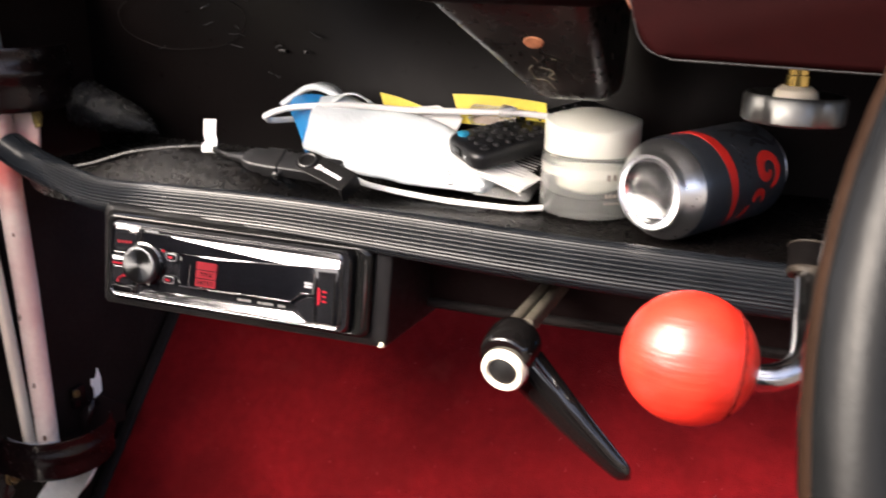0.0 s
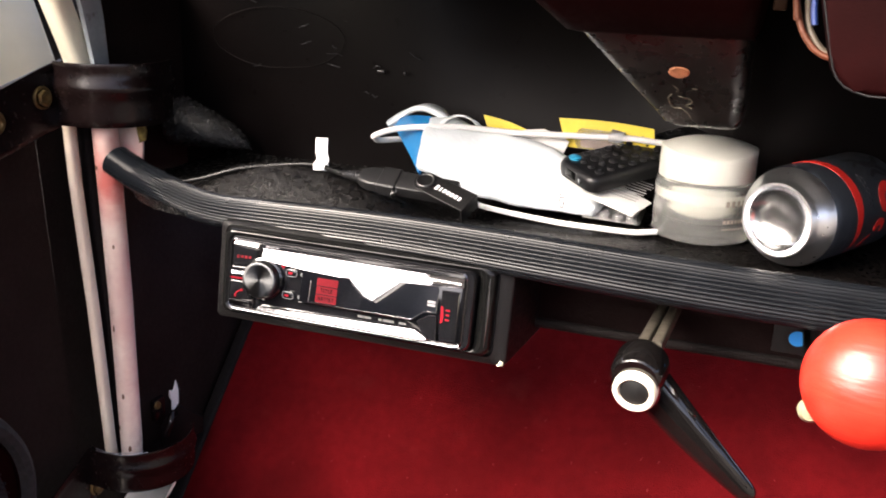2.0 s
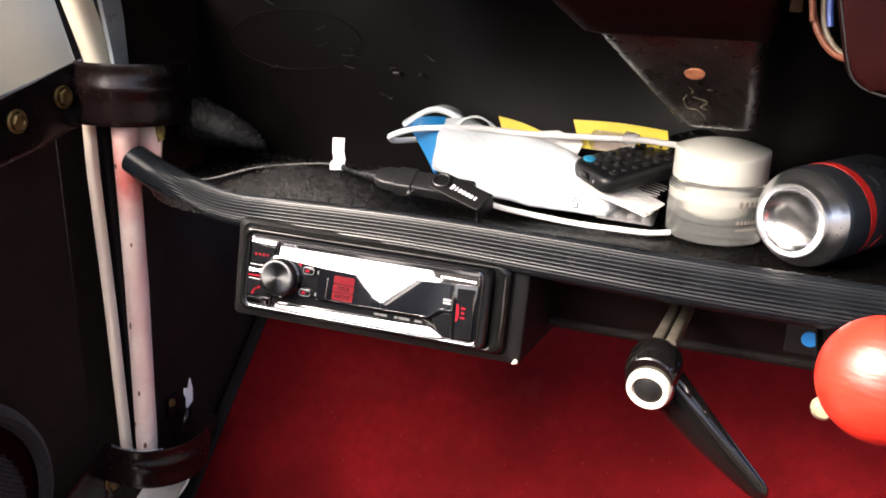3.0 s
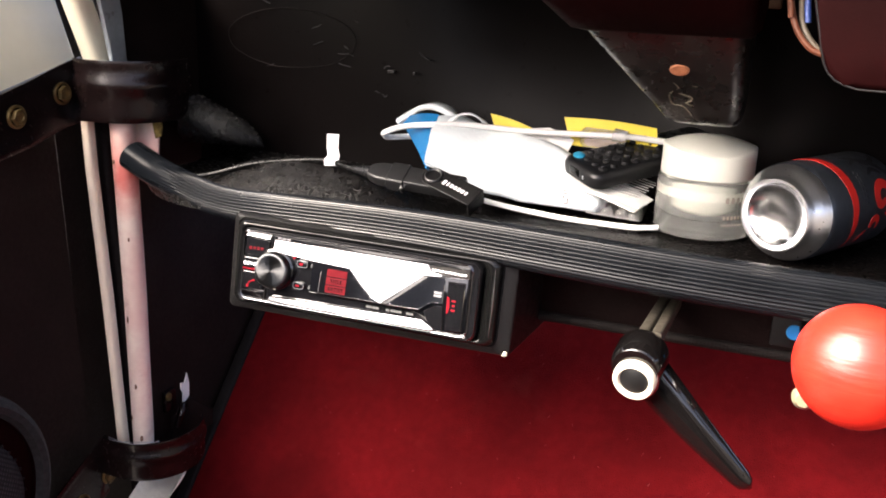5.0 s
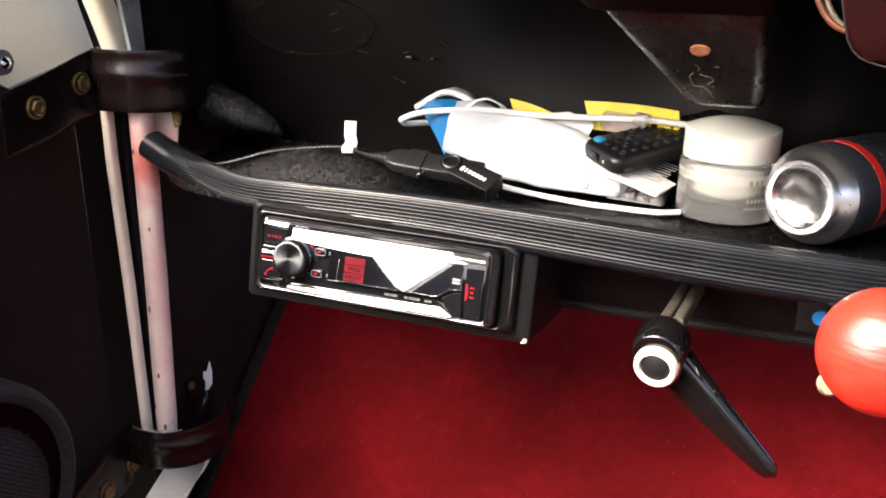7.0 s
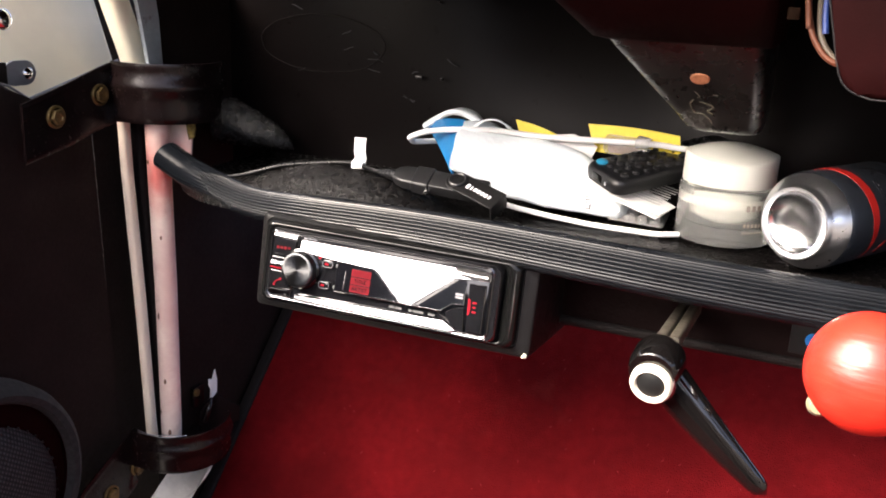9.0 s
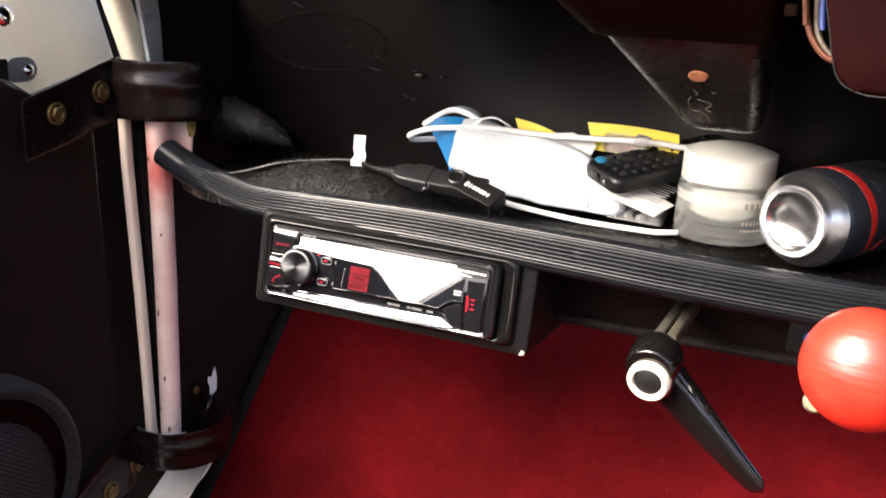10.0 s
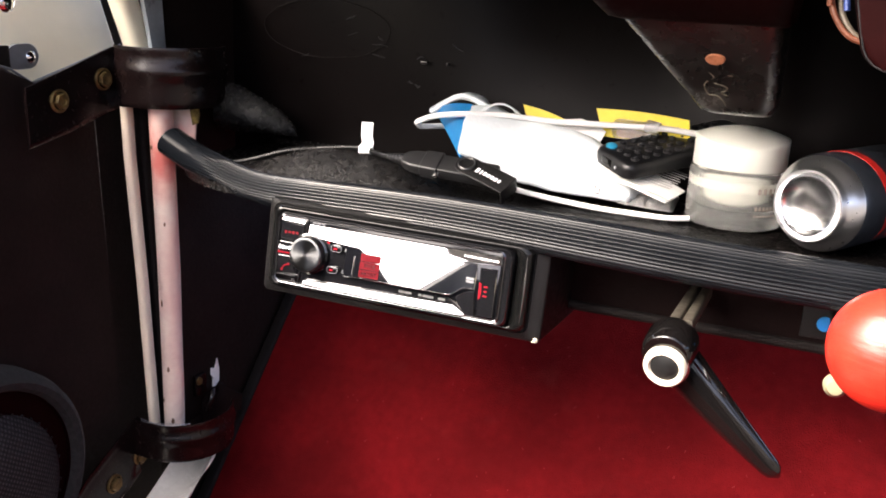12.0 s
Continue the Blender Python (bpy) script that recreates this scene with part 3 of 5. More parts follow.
def plate(name, w, h, cx, cy, z0, depth, material, parent, r=0.002, bevel=0.0006, label="", tilt=0.0, turn=0.0):
    m = Matrix.Translation((cx, cy, z0)) @ Matrix.Rotation(tilt, 4, "X") @ Matrix.Rotation(turn, 4, "Y")
    return part(name, prism(rounded(w, h, r, 4), depth, m, bevel), material, parent, label, world_space=False)


def facet(name, poly, z0, depth, material, parent, tilt=0.0, bevel=0.0003, label="", about=0.0):
    """A flat piece of any outline, leaning back about a level line of the face."""
    m = Matrix.Translation((0, about, z0)) @ Matrix.Rotation(tilt, 4, "X") @ Matrix.Translation((0, -about, 0))
    return part(name, prism(poly, depth, m, bevel, segs=1), material, parent, label, world_space=False)


sur = [(-0.0912, 0.0886, -0.0268, 0.0272, -0.0108, 0.006), (-0.0908, 0.0882, -0.0266, 0.0270, -0.0040, 0.006), (-0.0904, 0.0878, -0.0264, 0.0268, -0.0012, 0.006), (-0.0898, 0.0868, -0.0259, 0.0263, 0.0, 0.006), (-0.0888, 0.0835, -0.0250, 0.0254, 0.0, 0.005), (-0.0880, 0.0818, -0.0242, 0.0246, -0.0012, 0.005)]
part("surround", rings(bmesh.new(), [box_ring(*q) for q in sur]), M_PIANO, radio, "glossy black surround", world_space=False)
bez = [(-0.0890, 0.0826, -0.0252, 0.0254, -0.001, 0.005), (-0.0890, 0.0826, -0.0252, 0.0254, 0.0005, 0.005), (-0.0885, 0.0821, -0.0247, 0.0249, 0.0009, 0.005), (-0.0879, 0.0815, -0.0241, 0.0243, 0.0005, 0.005), (-0.0877, 0.0813, -0.0239, 0.0241, -0.001, 0.005)]
part("bezel", rings(bmesh.new(), [box_ring(*q) for q in bez], caps=False), M_BEZEL, radio, "bright silver bezel line", world_space=False)
face = plate("face_panel", 0.168, 0.0475, -0.0032, 0.0002, -0.0016, 0.0012, M_PIANO, radio, r=0.004)
# the leaning mirror-like window and the polished strips round it
GLASS_TILT = -0.1205
display = facet("display_glass", [(-0.0335, -0.0116), (0.0475, -0.0110), (0.0555, -0.0045), (0.0640, -0.0040), (0.0640, 0.0136), (0.0400, 0.0125), (-0.0060, 0.0092), (-0.0335, 0.0102)], -0.0002, 0.002, M_GLASS_DARK, radio, GLASS_TILT, label="smoked display window")
facet("upper_glass", [(-0.0640, 0.0125), (-0.0335, 0.0106), (-0.0060, 0.0096), (0.0400, 0.0129), (0.0640, 0.0140), (0.0805, 0.0150), (0.0805, 0.0212), (-0.0640, 0.0212)], -0.0010, 0.002, M_GLASS_DARK, radio, -0.20, label="smoked glass above the display", about=0.0165)
facet("top_strip", [(-0.0640, 0.0217), (0.0805, 0.0217), (0.0805, 0.0238), (-0.0645, 0.0238)], -0.0002, 0.0013, M_PIANO, radio, -0.1, label="polished strip above the display", about=0.0228)
part("highlight_line", sweep([(-0.0635, 0.0214, 0.0013), (0.0805, 0.0214, 0.0013)], r=0.0003, seg=6), M_CHROME, radio, world_space=False)
facet("lower_strip", [(-0.0655, -0.0232), (-0.0645, -0.0202), (0.0500, -0.0172), (0.0600, -0.0226), (0.0560, -0.0236)], 0.0003, 0.0016, M_CHROME, radio, -0.20, label="polished wedge-shaped strip under the display", about=-0.0205)
facet("seam", [(-0.0660, 0.0240), (-0.0652, 0.0240), (-0.0694, -0.0236), (-0.0702, -0.0236)], -0.0002, 0.0012, M_BEZEL, radio)
facet("left_window", [(-0.0868, 0.0080), (-0.0690, 0.0074), (-0.0678, 0.0192), (-0.0855, 0.0206)], 0.0, 0.0010, M_PIANO, radio, -0.05, about=0.014)
facet("left_strip", [(-0.0865, 0.0212), (-0.0675, 0.0204), (-0.0670, 0.0232), (-0.0850, 0.0236)], 0.0, 0.0012, M_CHROME, radio, -0.2, label="bright strip above the side window", about=0.022)
plate("source_button", 0.0165, 0.0082, -0.0785, 0.0018, -0.0002, 0.0014, M_PIANO, radio, r=0.001)
plate("call_button", 0.0165, 0.0125, -0.0790, -0.0105, -0.0002, 0.0014, M_PIANO, radio, r=0.001)
plate("corner_button", 0.0165, 0.0045, -0.0795, -0.0200, -0.0002, 0.0014, M_BEZEL, radio, r=0.001, tilt=0.2)
for k in range(4):
    plate("backlit_mark", 0.0020, 0.0022 - 0.0004 * (k % 2), -0.0822 + 0.0030 * k, 0.0130 + 0.0001 * k, 0.0009, 0.0003, M_RED_DIM, radio, r=0.0004, bevel=0)
plate("backlit_line", 0.0102, 0.0012, -0.0822, -0.0022, 0.0012, 0.0003, M_RED_LIT, radio, r=0.0002, bevel=0, turn=0.0)
for k in range(4):
    plate("legend_bar", 0.0017, 0.0026 - 0.0008 * (k == 2), -0.0858 + 0.0026 * k, 0.0016, 0.0012, 0.0003, M_WHITE_PRINT, radio, r=0.0003, bevel=0)
bm = sweep(smooth_path([(-0.0826, -0.0142, 0.0013), (-0.0812, -0.0120, 0.0014), (-0.0784, -0.0106, 0.0013)], 4), r=0.0005, seg=8)
bbox((0.0017, 0.0019, 0.0006), (-0.0828, -0.0148, 0.0013), 0.0002, bm=bm)
bbox((0.0019, 0.0017, 0.0006), (-0.0780, -0.0104, 0.0013), 0.0002, bm=bm)
part("phone_symbol", bm, M_RED_LIT, radio, world_space=False)
# rotary knob
KN = Matrix.Translation((-0.0622, -0.0002, 0.0))
part("volume_knob", lathe([(0.0, 0.0078), (0.010, 0.0079), (0.0118, 0.0080), (0.0124, 0.0076), (0.0128, 0.0066), (0.0130, 0.003), (0.0134, 0.0012), (0.0134, 0.0)], KN, 72), M_KNOB, radio, "brushed metal rotary knob", world_space=False)
part("knob_ring", lathe([(0.0134, 0.0), (0.0148, 0.0), (0.0148, 0.0016), (0.0134, 0.0024)], KN, 56), M_PIANO, radio, world_space=False)
for cx, cy in ((-0.0410, 0.0072), (-0.0428, -0.0086)):
    bt = plate("push_button", 0.0082, 0.0050, cx, cy, -0.0002, 0.0016, M_PIANO, radio, r=0.0018)
    part("outline", sweep([(x, y, 0.0014) for x, y in [(cx + p, cy + q) for p, q in rounded(0.0080, 0.0048, 0.0018, 4)]] + [(cx + 0.004, cy + 0.0006, 0.0014)], r=0.00022, seg=6), M_ICON, bt, world_space=False)
    part("glow_mark", prism(rounded(0.0030, 0.0016, 0.0004, 2), 0.0003, Matrix.Translation((cx - 0.0008, cy - 0.0002, 0.0015)), 0), M_RED_LIT, bt, world_space=False)
for cx, cy in ((-0.0335, 0.0068), (-0.0345, -0.0090)):
    plate("button_mark", 0.0028, 0.0028, cx, cy, -0.0003, 0.0004, M_DARK_PRINT, radio, r=0.0010, bevel=0)
part("indicator", lathe([(0.0012, 0.0), (0.0012, 0.0006), (0.0, 0.001)], Matrix.Translation((-0.0481, 0.0106, -0.0002)), 16), M_RED_LIT, radio, "small red indicator light", world_space=False)
DM = Matrix.Translation((0, 0, -0.0002)) @ Matrix.Rotation(GLASS_TILT, 4, "X") @ Matrix.Translation((0, 0, 0.0021))
for k, word in enumerate(("", "TITLE", "ARTIST")):
    y = 0.0042 - 0.0057 * k
    part("display_field", prism(rounded(0.0152, 0.0052, 0.0005, 2), 0.0002, DM @ Matrix.Translation((-0.0140, y, 0)), 0), M_RED_DIM, display, "glowing red display field", world_space=False)
    if k:
        lettering("display_word", word, 0.0038, DM @ Matrix.Translation((-0.0140, y, 0.0003)), M_PIANO, display)
part("display_edge", sweep([DM @ Vector(p) for p in ((-0.0262, 0.0040, 0.0), (-0.0266, -0.0104, 0.0), (-0.0255, -0.0109, 0.0), (0.0478, -0.0104, 0.0), (0.0560, -0.0038, 0.0), (0.0636, -0.0036, 0.0))], r=0.00026, seg=6), M_STEEL, display, "thin bright edge of the display", world_space=False)
facet("side_wedge", [(0.0510, -0.0112), (0.0585, -0.0062), (0.0640, -0.0058), (0.0655, -0.0225), (0.0625, -0.0225), (0.0535, -0.0170)], -0.0002, 0.0018, M_PIANO, radio, -0.05, label="angled glossy black corner piece", about=-0.014)
usb = facet("socket_flap", [(0.0662, 0.0120), (0.0784, 0.0124), (0.0786, -0.0214), (0.0673, -0.0220)], 0.0, 0.0016, M_PIANO, radio, -0.02, bevel=0.0005, label="glossy black socket flap")
# white glint of the flap, put in as a tilted mirror piece
part("flap_glint", prism([(0.0668, 0.0108), (0.0778, 0.0112), (0.0776, 0.0040), (0.0740, 0.0052), (0.0670, 0.0046)], 0.0004, Matrix.Translation((0, 0, 0.0006)) @ Matrix.Rotation(-0.17, 4, "X"), 0), M_GLASS_DARK, usb, "mirror piece tilted to give the flap its glint", world_space=False)
part("flap_light", prism([(0.0668, 0.0020), (0.0684, 0.0012), (0.0690, -0.0050), (0.0684, -0.0090), (0.0672, -0.0100)], 0.0003, Matrix.Translation((0, 0, 0.0017)), 0), M_RED_LIT, usb, "red lit symbol", world_space=False)
for k in range(3):
    part("flap_mark", prism(rounded(0.0030 - 0.0008 * (k == 1), 0.0012, 0.0004, 2), 0.0003, Matrix.Translation((0.0716, -0.0006 - 0.0032 * k, 0.0017)), 0), M_RED_LIT, usb, world_space=False)
for k in range(2):
    plate("badge", 0.0056, 0.0016, 0.0600, 0.0032 - 0.0021 * k, 0.0012, 0.0005, M_ICON, radio, r=0.0005, bevel=0, tilt=GLASS_TILT)
for k in range(11):
    plate("model_mark", 0.0017 if k % 4 else 0.0010, 0.0014, 0.0545 + 0.00230 * k, 0.0181 - 0.00004 * k, 0.0004, 0.0008, M_WHITE_PRINT, radio, r=0.0003, bevel=0, tilt=-0.2)
for cx, w in ((0.0110, 0.0040), (0.0160, 0.0050), (0.0250, 0.0024), (0.0310, 0.0080), (0.0410, 0.0050)):
    plate("function_mark", w, 0.0015, cx, -0.0150, -0.0003, 0.0004, M_DARK_PRINT, radio, r=0.0005, bevel=0)
for k in range(3):
    plate("logo_mark", 0.0030, 0.0011, -0.0600 + 0.0036 * k, 0.0228, 0.0012, 0.0003, M_ICON, radio, r=0.0004, bevel=0)

# ---- handbrake lever under the shelf ----
brake = thing("handbrake_lever", (-0.145, 0.58, 0.555), "glossy black handbrake handle with a cream ring on a grey rod", "handbrake lever")
HUB = Vector((-0.157, 0.507, 0.546))
AX = (Vector((-0.152, 0.484, 0.538)) - Vector((-0.1445, 0.585, 0.556))).normalized()
for off in (-0.0037, 0.0037):
    prof = rounded(0.0066, 0.010, 0.0018, 3)
    part("rod", sweep([Vector((-0.1440 + off, 0.622, 0.556)), Vector((-0.1490 + off * 1.1, 0.508, 0.556))], profile=prof), M_OLIVE, brake, "greenish grey steel rod")
bm = lathe([(0.0, -0.006), (0.009, -0.0068), (0.0140, -0.0052), (0.0160, -0.002), (0.0168, 0.002), (0.0166, 0.012), (0.0156, 0.0185), (0.0138, 0.0205), (0.0, 0.0205)], axes(HUB + Vector((0.0055, 0, 0)), AX), 36)
secs = []
TIP = Vector((-0.0775, 0.501, 0.4722))
GA = (TIP - HUB).normalized()
GS = GA.cross(AX).normalized()
for i in range(25):
    u = i / 24
    c = (HUB + Vector((0.0042, 0, 0.0015))).lerp(TIP, u) + AX * (0.002 * math.sin(math.pi * u)) + Vector((-0.0042, 0, -0.0038)) * ((1 - u) ** 0.8 * min(1.0, 0.35 + 5 * u))
    w = 0.0160 * (1 - u) ** 1.05 + 0.0060 * u + 0.0012 * math.sin(math.pi * u)
    d = 0.0118 * (1 - u) + 0.0050 * u
    if u > 0.93:
        end = math.sqrt(max(0.06, 1 - ((u - 0.93) / 0.072) ** 2))
        w, d = w * end, d * end
    secs.append([c + GS * (w * math.copysign(abs(math.cos(a)) ** 1.0, math.cos(a))) + AX * (d * math.copysign(abs(math.sin(a)) ** 1.0, math.sin(a))) for a in [2 * math.pi * k / 28 for k in range(28)]])
part("hub", bm, M_BAKELITE, brake, "black hub")
part("grip", rings(bmesh.new(), secs), M_BAKELITE, brake, "tapered glossy black grip", angle=60)
RING = Vector((-0.1525, 0.4855, 0.5362))
part("clip", lathe([(0.0134, -0.002), (0.0146, -0.002), (0.0146, 0.0), (0.0134, 0.0)], axes(RING - AX * 0.0025, AX), 40), M_CHROME, brake)
part("ring", lathe([(0.0, -0.008), (0.0127, -0.008), (0.0134, -0.004), (0.0131, 0.001), (0.0120, 0.0024), (0.0100, 0.0026), (0.0090, 0.001), (0.0088, -0.004)], axes(RING, AX), 44), M_CREAM, brake, "cream plastic ring")
part("button", lathe([(0.0, 0.0022), (0.0072, 0.0018), (0.0087, 0.0008), (0.0088, -0.008)], axes(RING, AX), 36), M_SLEEVE, brake, "dark release button")

# ---- gear lever ----
BALL = Vector((-0.0436, 0.384, 0.608))
gear = thing("gear_lever", (0.0014, 0.47, 0.6222), "chrome dashboard gear lever with a red ball knob", "gear lever")
rod = smooth_path([(-0.046, 0.3845, 0.6035), (-0.018, 0.385, 0.6035), (-0.0090, 0.3875, 0.6040), (-0.0020, 0.3935, 0.6065), (0.0006, 0.402, 0.6095), (0.0010, 0.420, 0.6130), (0.0012, 0.450, 0.6185), (0.0015, 0.490, 0.6260)], 7)
part("lever_rod", sweep(rod, r=0.0057, seg=20), M_STEEL, gear, "bent chrome rod")
CM = axes((0.0014, 0.470, 0.6222), Vector((-0.002, -0.55, -0.80)))
collar = part("collar", lathe([(0.0074, 0.0010), (0.0094, 0.0), (0.0098, -0.004), (0.0104, -0.013), (0.0090, -0.0135), (0.0084, -0.006), (0.0, -0.006)], CM, 36), M_BOOT, gear, "black collar where the rod enters the dashboard")
part("washer", lathe([(0.0062, 0.0010), (0.0078, 0.0019), (0.0094, 0.0014), (0.0101, -0.0004), (0.0096, -0.0016)], CM, 32), M_DIRTY, collar, "dirty grey lip")
part("lip", lathe([(0.0104, -0.0128), (0.0108, -0.0131), (0.0108, -0.0136), (0.0104, -0.0138)], CM, 40), M_DIRTY, collar, "thin bare metal lip")
knob = part("ball_knob", lathe([(0.0278 * math.sin(math.pi * k / 40), -0.0278 * math.cos(math.pi * k / 40)) for k in range(41)], Matrix.Translation(BALL), 64), M_BALL, gear, "glossy red ball knob with brush marks and a seam")
SN = Vector((0.93, 0.25, -0.15)).normalized()
sm = axes(BALL + SN * 0.01634, SN)
bm = bmesh.new()
pts = []
for k in range(90):
    a = 2 * math.pi * k / 90
    pts.append(sm @ Vector((0.02255 * math.cos(a), 0.02255 * math.sin(a), 0.0003 * math.sin(23 * a))))
secs = []
for k, p in enumerate(pts):
    out = (p - BALL).normalized()
    w = 0.00030 + 0.0002 * noise.noise((k * 0.7, 0, 0))
    secs.append([p + SN * w, p + out * 0.00012, p - SN * w, p - out * 0.0003])
rings(bm, secs, closed=True)
part("seam", bm, M_SEAM, knob, "thin dark seam")
part("seam_bead", lathe([(0.0232, -0.0018), (0.0236, -0.0011), (0.0233, -0.0005), (0.0226, -0.0003)], axes(BALL + SN * 0.01634, SN), 72), M_SEAM, knob)

# cream pull knob and blue-dotted tag under the shelf
pull = thing("pull_knob", (-0.06, 0.56, 0.556), "small cream pull knob under the shelf", "knob")
part("head", lathe([(0.0, 0.010), (0.004, 0.0094), (0.0062, 0.0065), (0.0064, 0.003), (0.0045, -0.002), (0.0028, -0.006)], axes((-0.0585, 0.4675, 0.5545), (0, -1, 0.05)), 28), M_OLDCREAM, pull)
part("stem", sweep([(-0.0585, 0.47, 0.5545), (-0.0585, 0.590, 0.556)], r=0.0028, seg=12), M_STEEL, pull)
dot = thing("tag", (-0.066, 0.588, 0.546), "black tag with a bright blue dot", "tag")
part("plate", bbox((0.036, 0.0022, 0.024), (-0.060, 0.5875, 0.5475), 0.0008), M_SLEEVE, dot)
part("dot", lathe([(0.0, 0.0006), (0.0052, 0.0006), (0.0054, 0.0)], axes((-0.0630, 0.5862, 0.5470), (0, -1, 0)), 32), M_DOT, dot, "bright blue round sticker")

# ---- things on the shelf ----
# soft white carrier bag, folded, with a blue end panel
bag = thing("folded_bag", (-0.27, 0.63, SHELF), "folded white plastic carrier bag with a blue end panel", "plastic bag")
front = smooth_path([(-0.334, 0.586, 0.633), (-0.305, 0.599, 0.617), (-0.257, 0.611, 0.6075), (-0.209, 0.616, 0.6060)], 8)
top = smooth_path([(-0.3405, 0.632, 0.664), (-0.325, 0.641, 0.6635), (-0.310, 0.644, 0.657), (-0.280, 0.645, 0.6525), (-0.246, 0.638, 0.6475), (-0.224, 0.630, 0.636), (-0.204, 0.628, 0.6185)], 6)
secs = []
for i in range(25):
    u = i / 24
    f, t = front[round(u * (len(front) - 1))], top[round(u * (len(top) - 1))]
    back = Vector((t.x + 0.004, t.y + 0.035, max(0.606, t.z - 0.045)))
    mid = (f + t) / 2 + Vector((0, -0.008, 0.004))
    ctrl = [f, f.lerp(mid, 0.5) + Vector((0, -0.002, -0.001)), mid, mid.lerp(t, 0.55) + Vector((0, -0.003, 0.002)), t, t.lerp(back, 0.5) + Vector((0, 0.006, 0.006)), back, f.lerp(back, 0.5) + Vector((0, 0, -0.001))]
    ring = []
    for k in range(8):
        a, b, c, d = ctrl[k - 1], ctrl[k], ctrl[(k + 1) % 8], ctrl[(k + 2) % 8]
        for j in range(3):
            w = j / 3
            p = 0.5 * (2 * b + (c - a) * w + (2 * a - 5 * b + 4 * c - d) * w * w + (3 * b - a - 3 * c + d) * w ** 3)
            n3 = noise.noise_vector(p * 42) * 0.0018 + noise.noise_vector(p * 95) * 0.0008
            ring.append(p + n3)
    secs.append(ring)
part("film", rings(bmesh.new(), secs), M_BAG, bag, "crumpled white film", angle=70)
EL, ET, EB = Vector((-0.377, 0.636, 0.656)), Vector((-0.3415, 0.6295, 0.6645)), Vector((-0.3335, 0.5855, 0.630))
bm = bmesh.new()
nrm = (ET - EL).cross(EB - EL).normalized()
if nrm.y > 0:
    nrm = -nrm
rows_n = 9
tri = []
for i in range(rows_n):
    u = i / (rows_n - 1)
    a, b = EL.lerp(EB, u) + Vector((0.003, 0, -0.003)) * math.sin(math.pi * u), ET.lerp(EB, u) + Vector((0.0035, 0.002, 0.002)) * math.sin(math.pi * u)
    tri.append([a.lerp(b, k / 6) + nrm * (0.004 * math.sin(math.pi * k / 6) * (1 - u) + 0.0007) for k in range(7)])
vv = [[bm.verts.new(p) for p in row] for row in tri[:-1]]
for a, b in zip(vv, vv[1:]):
    for k in range(6):
        bm.faces.new((a[k], a[k + 1], b[k + 1], b[k]))
tip = bm.verts.new(EB)
for k in range(6):
    bm.faces.new((vv[-1][k], vv[-1][k + 1], tip))
geo = bmesh.ops.extrude_face_region(bm, geom=list(bm.faces))
bmesh.ops.translate(bm, vec=-nrm * 0.003, verts=[v for v in geo["geom"] if isinstance(v, bmesh.types.BMVert)])
part("end_panel", bm, M_BLUE, bag, "blue printed end panel", angle=60)
lip = smooth_path([EL + Vector((-0.003, 0.0, -0.001)), (-0.366, 0.641, 0.6645), (-0.352, 0.641, 0.6695), (-0.338, 0.642, 0.6660), (-0.330, 0.645, 0.658)], 6)
part("fold", sweep(lip, profile=[(a, b) for a, b in rounded(0.020, 0.0052, 0.0024, 3)], taper=lambda u: 0.8 + 0.2 * u), M_BAG, bag, "rolled white fold", angle=70)
for k, (dx, w, h) in enumerate(((0.0, 0.0040, 0.0009), (0.0016, 0.0010, 0.0034), (-0.0014, 0.0010, 0.0030), (0.0, 0.0042, 0.0009), (-0.0012, 0.0026, 0.0009))):
    part("print_mark", bbox((w, 0.0008, h), (-0.2312 + dx, 0.6080, 0.6115 + 0.0023 * k), 0.0003, segs=1), M_DARK_PRINT, bag)

strapline = smooth_path([(-0.3300, 0.609, 0.6420), (-0.3320, 0.613, 0.6530), (-0.3275, 0.627, 0.6640), (-0.317, 0.631, 0.6672), (-0.3085, 0.635, 0.6630), (-0.305, 0.643, 0.6560)], 6)
part("carry_handle", sweep(strapline, profile=rounded(0.0050, 0.0014, 0.0006, 2)), M_BAG, bag, "thin white carry handle", angle=60)

# remote control
RDIR = Vector((0.63, 0.77, 0.0)).normalized()
REM = axes((-0.2335, 0.5995, 0.632), (0.06, -0.24, 1), RDIR)
REM.translation = Vector((-0.2225, 0.605, 0.6375)) + RDIR * 0.064 + Vector((0, 0, 0.0042))
remote = thing("remote_control", REM, "black slim remote control with round rubber keys", "remote control")
bm = bmesh.new()
rings(bm, [[(x, y, z) for x, y in rounded(0.128 - 2 * i, 0.043 - 2 * i, 0.008, 5)] for i, z in ((0.003, -0.0045), (0.0005, -0.0028), (0.0, 0.001), (0.0, 0.005), (0.0012, 0.0078), (0.003, 0.0088))])
part("case", bm, M_REMOTE, remote, world_space=False)
rnd = random.Random(4)
for i in range(11):
    for j in range(4):
        if i == 0 and j == 3:
            continue
        x, y = -0.0525 + 0.0098 * i, -0.0138 + 0.0092 * j
        r = 0.0026 if (i + j) % 3 else 0.0033
        kb = part("key", lathe([(r, 0.0), (r, 0.0013), (r * 0.75, 0.002), (0, 0.0021)], Matrix.Translation((x, y, 0.0086)), 16), M_KEY, remote, world_space=False)
        if (i + 2 * j) % 3 == 0:
            part("legend", bbox((0.0022, 0.0008, 0.0003), (x, y, 0.0109), 0, bm=None), M_ICON, kb, world_space=False)
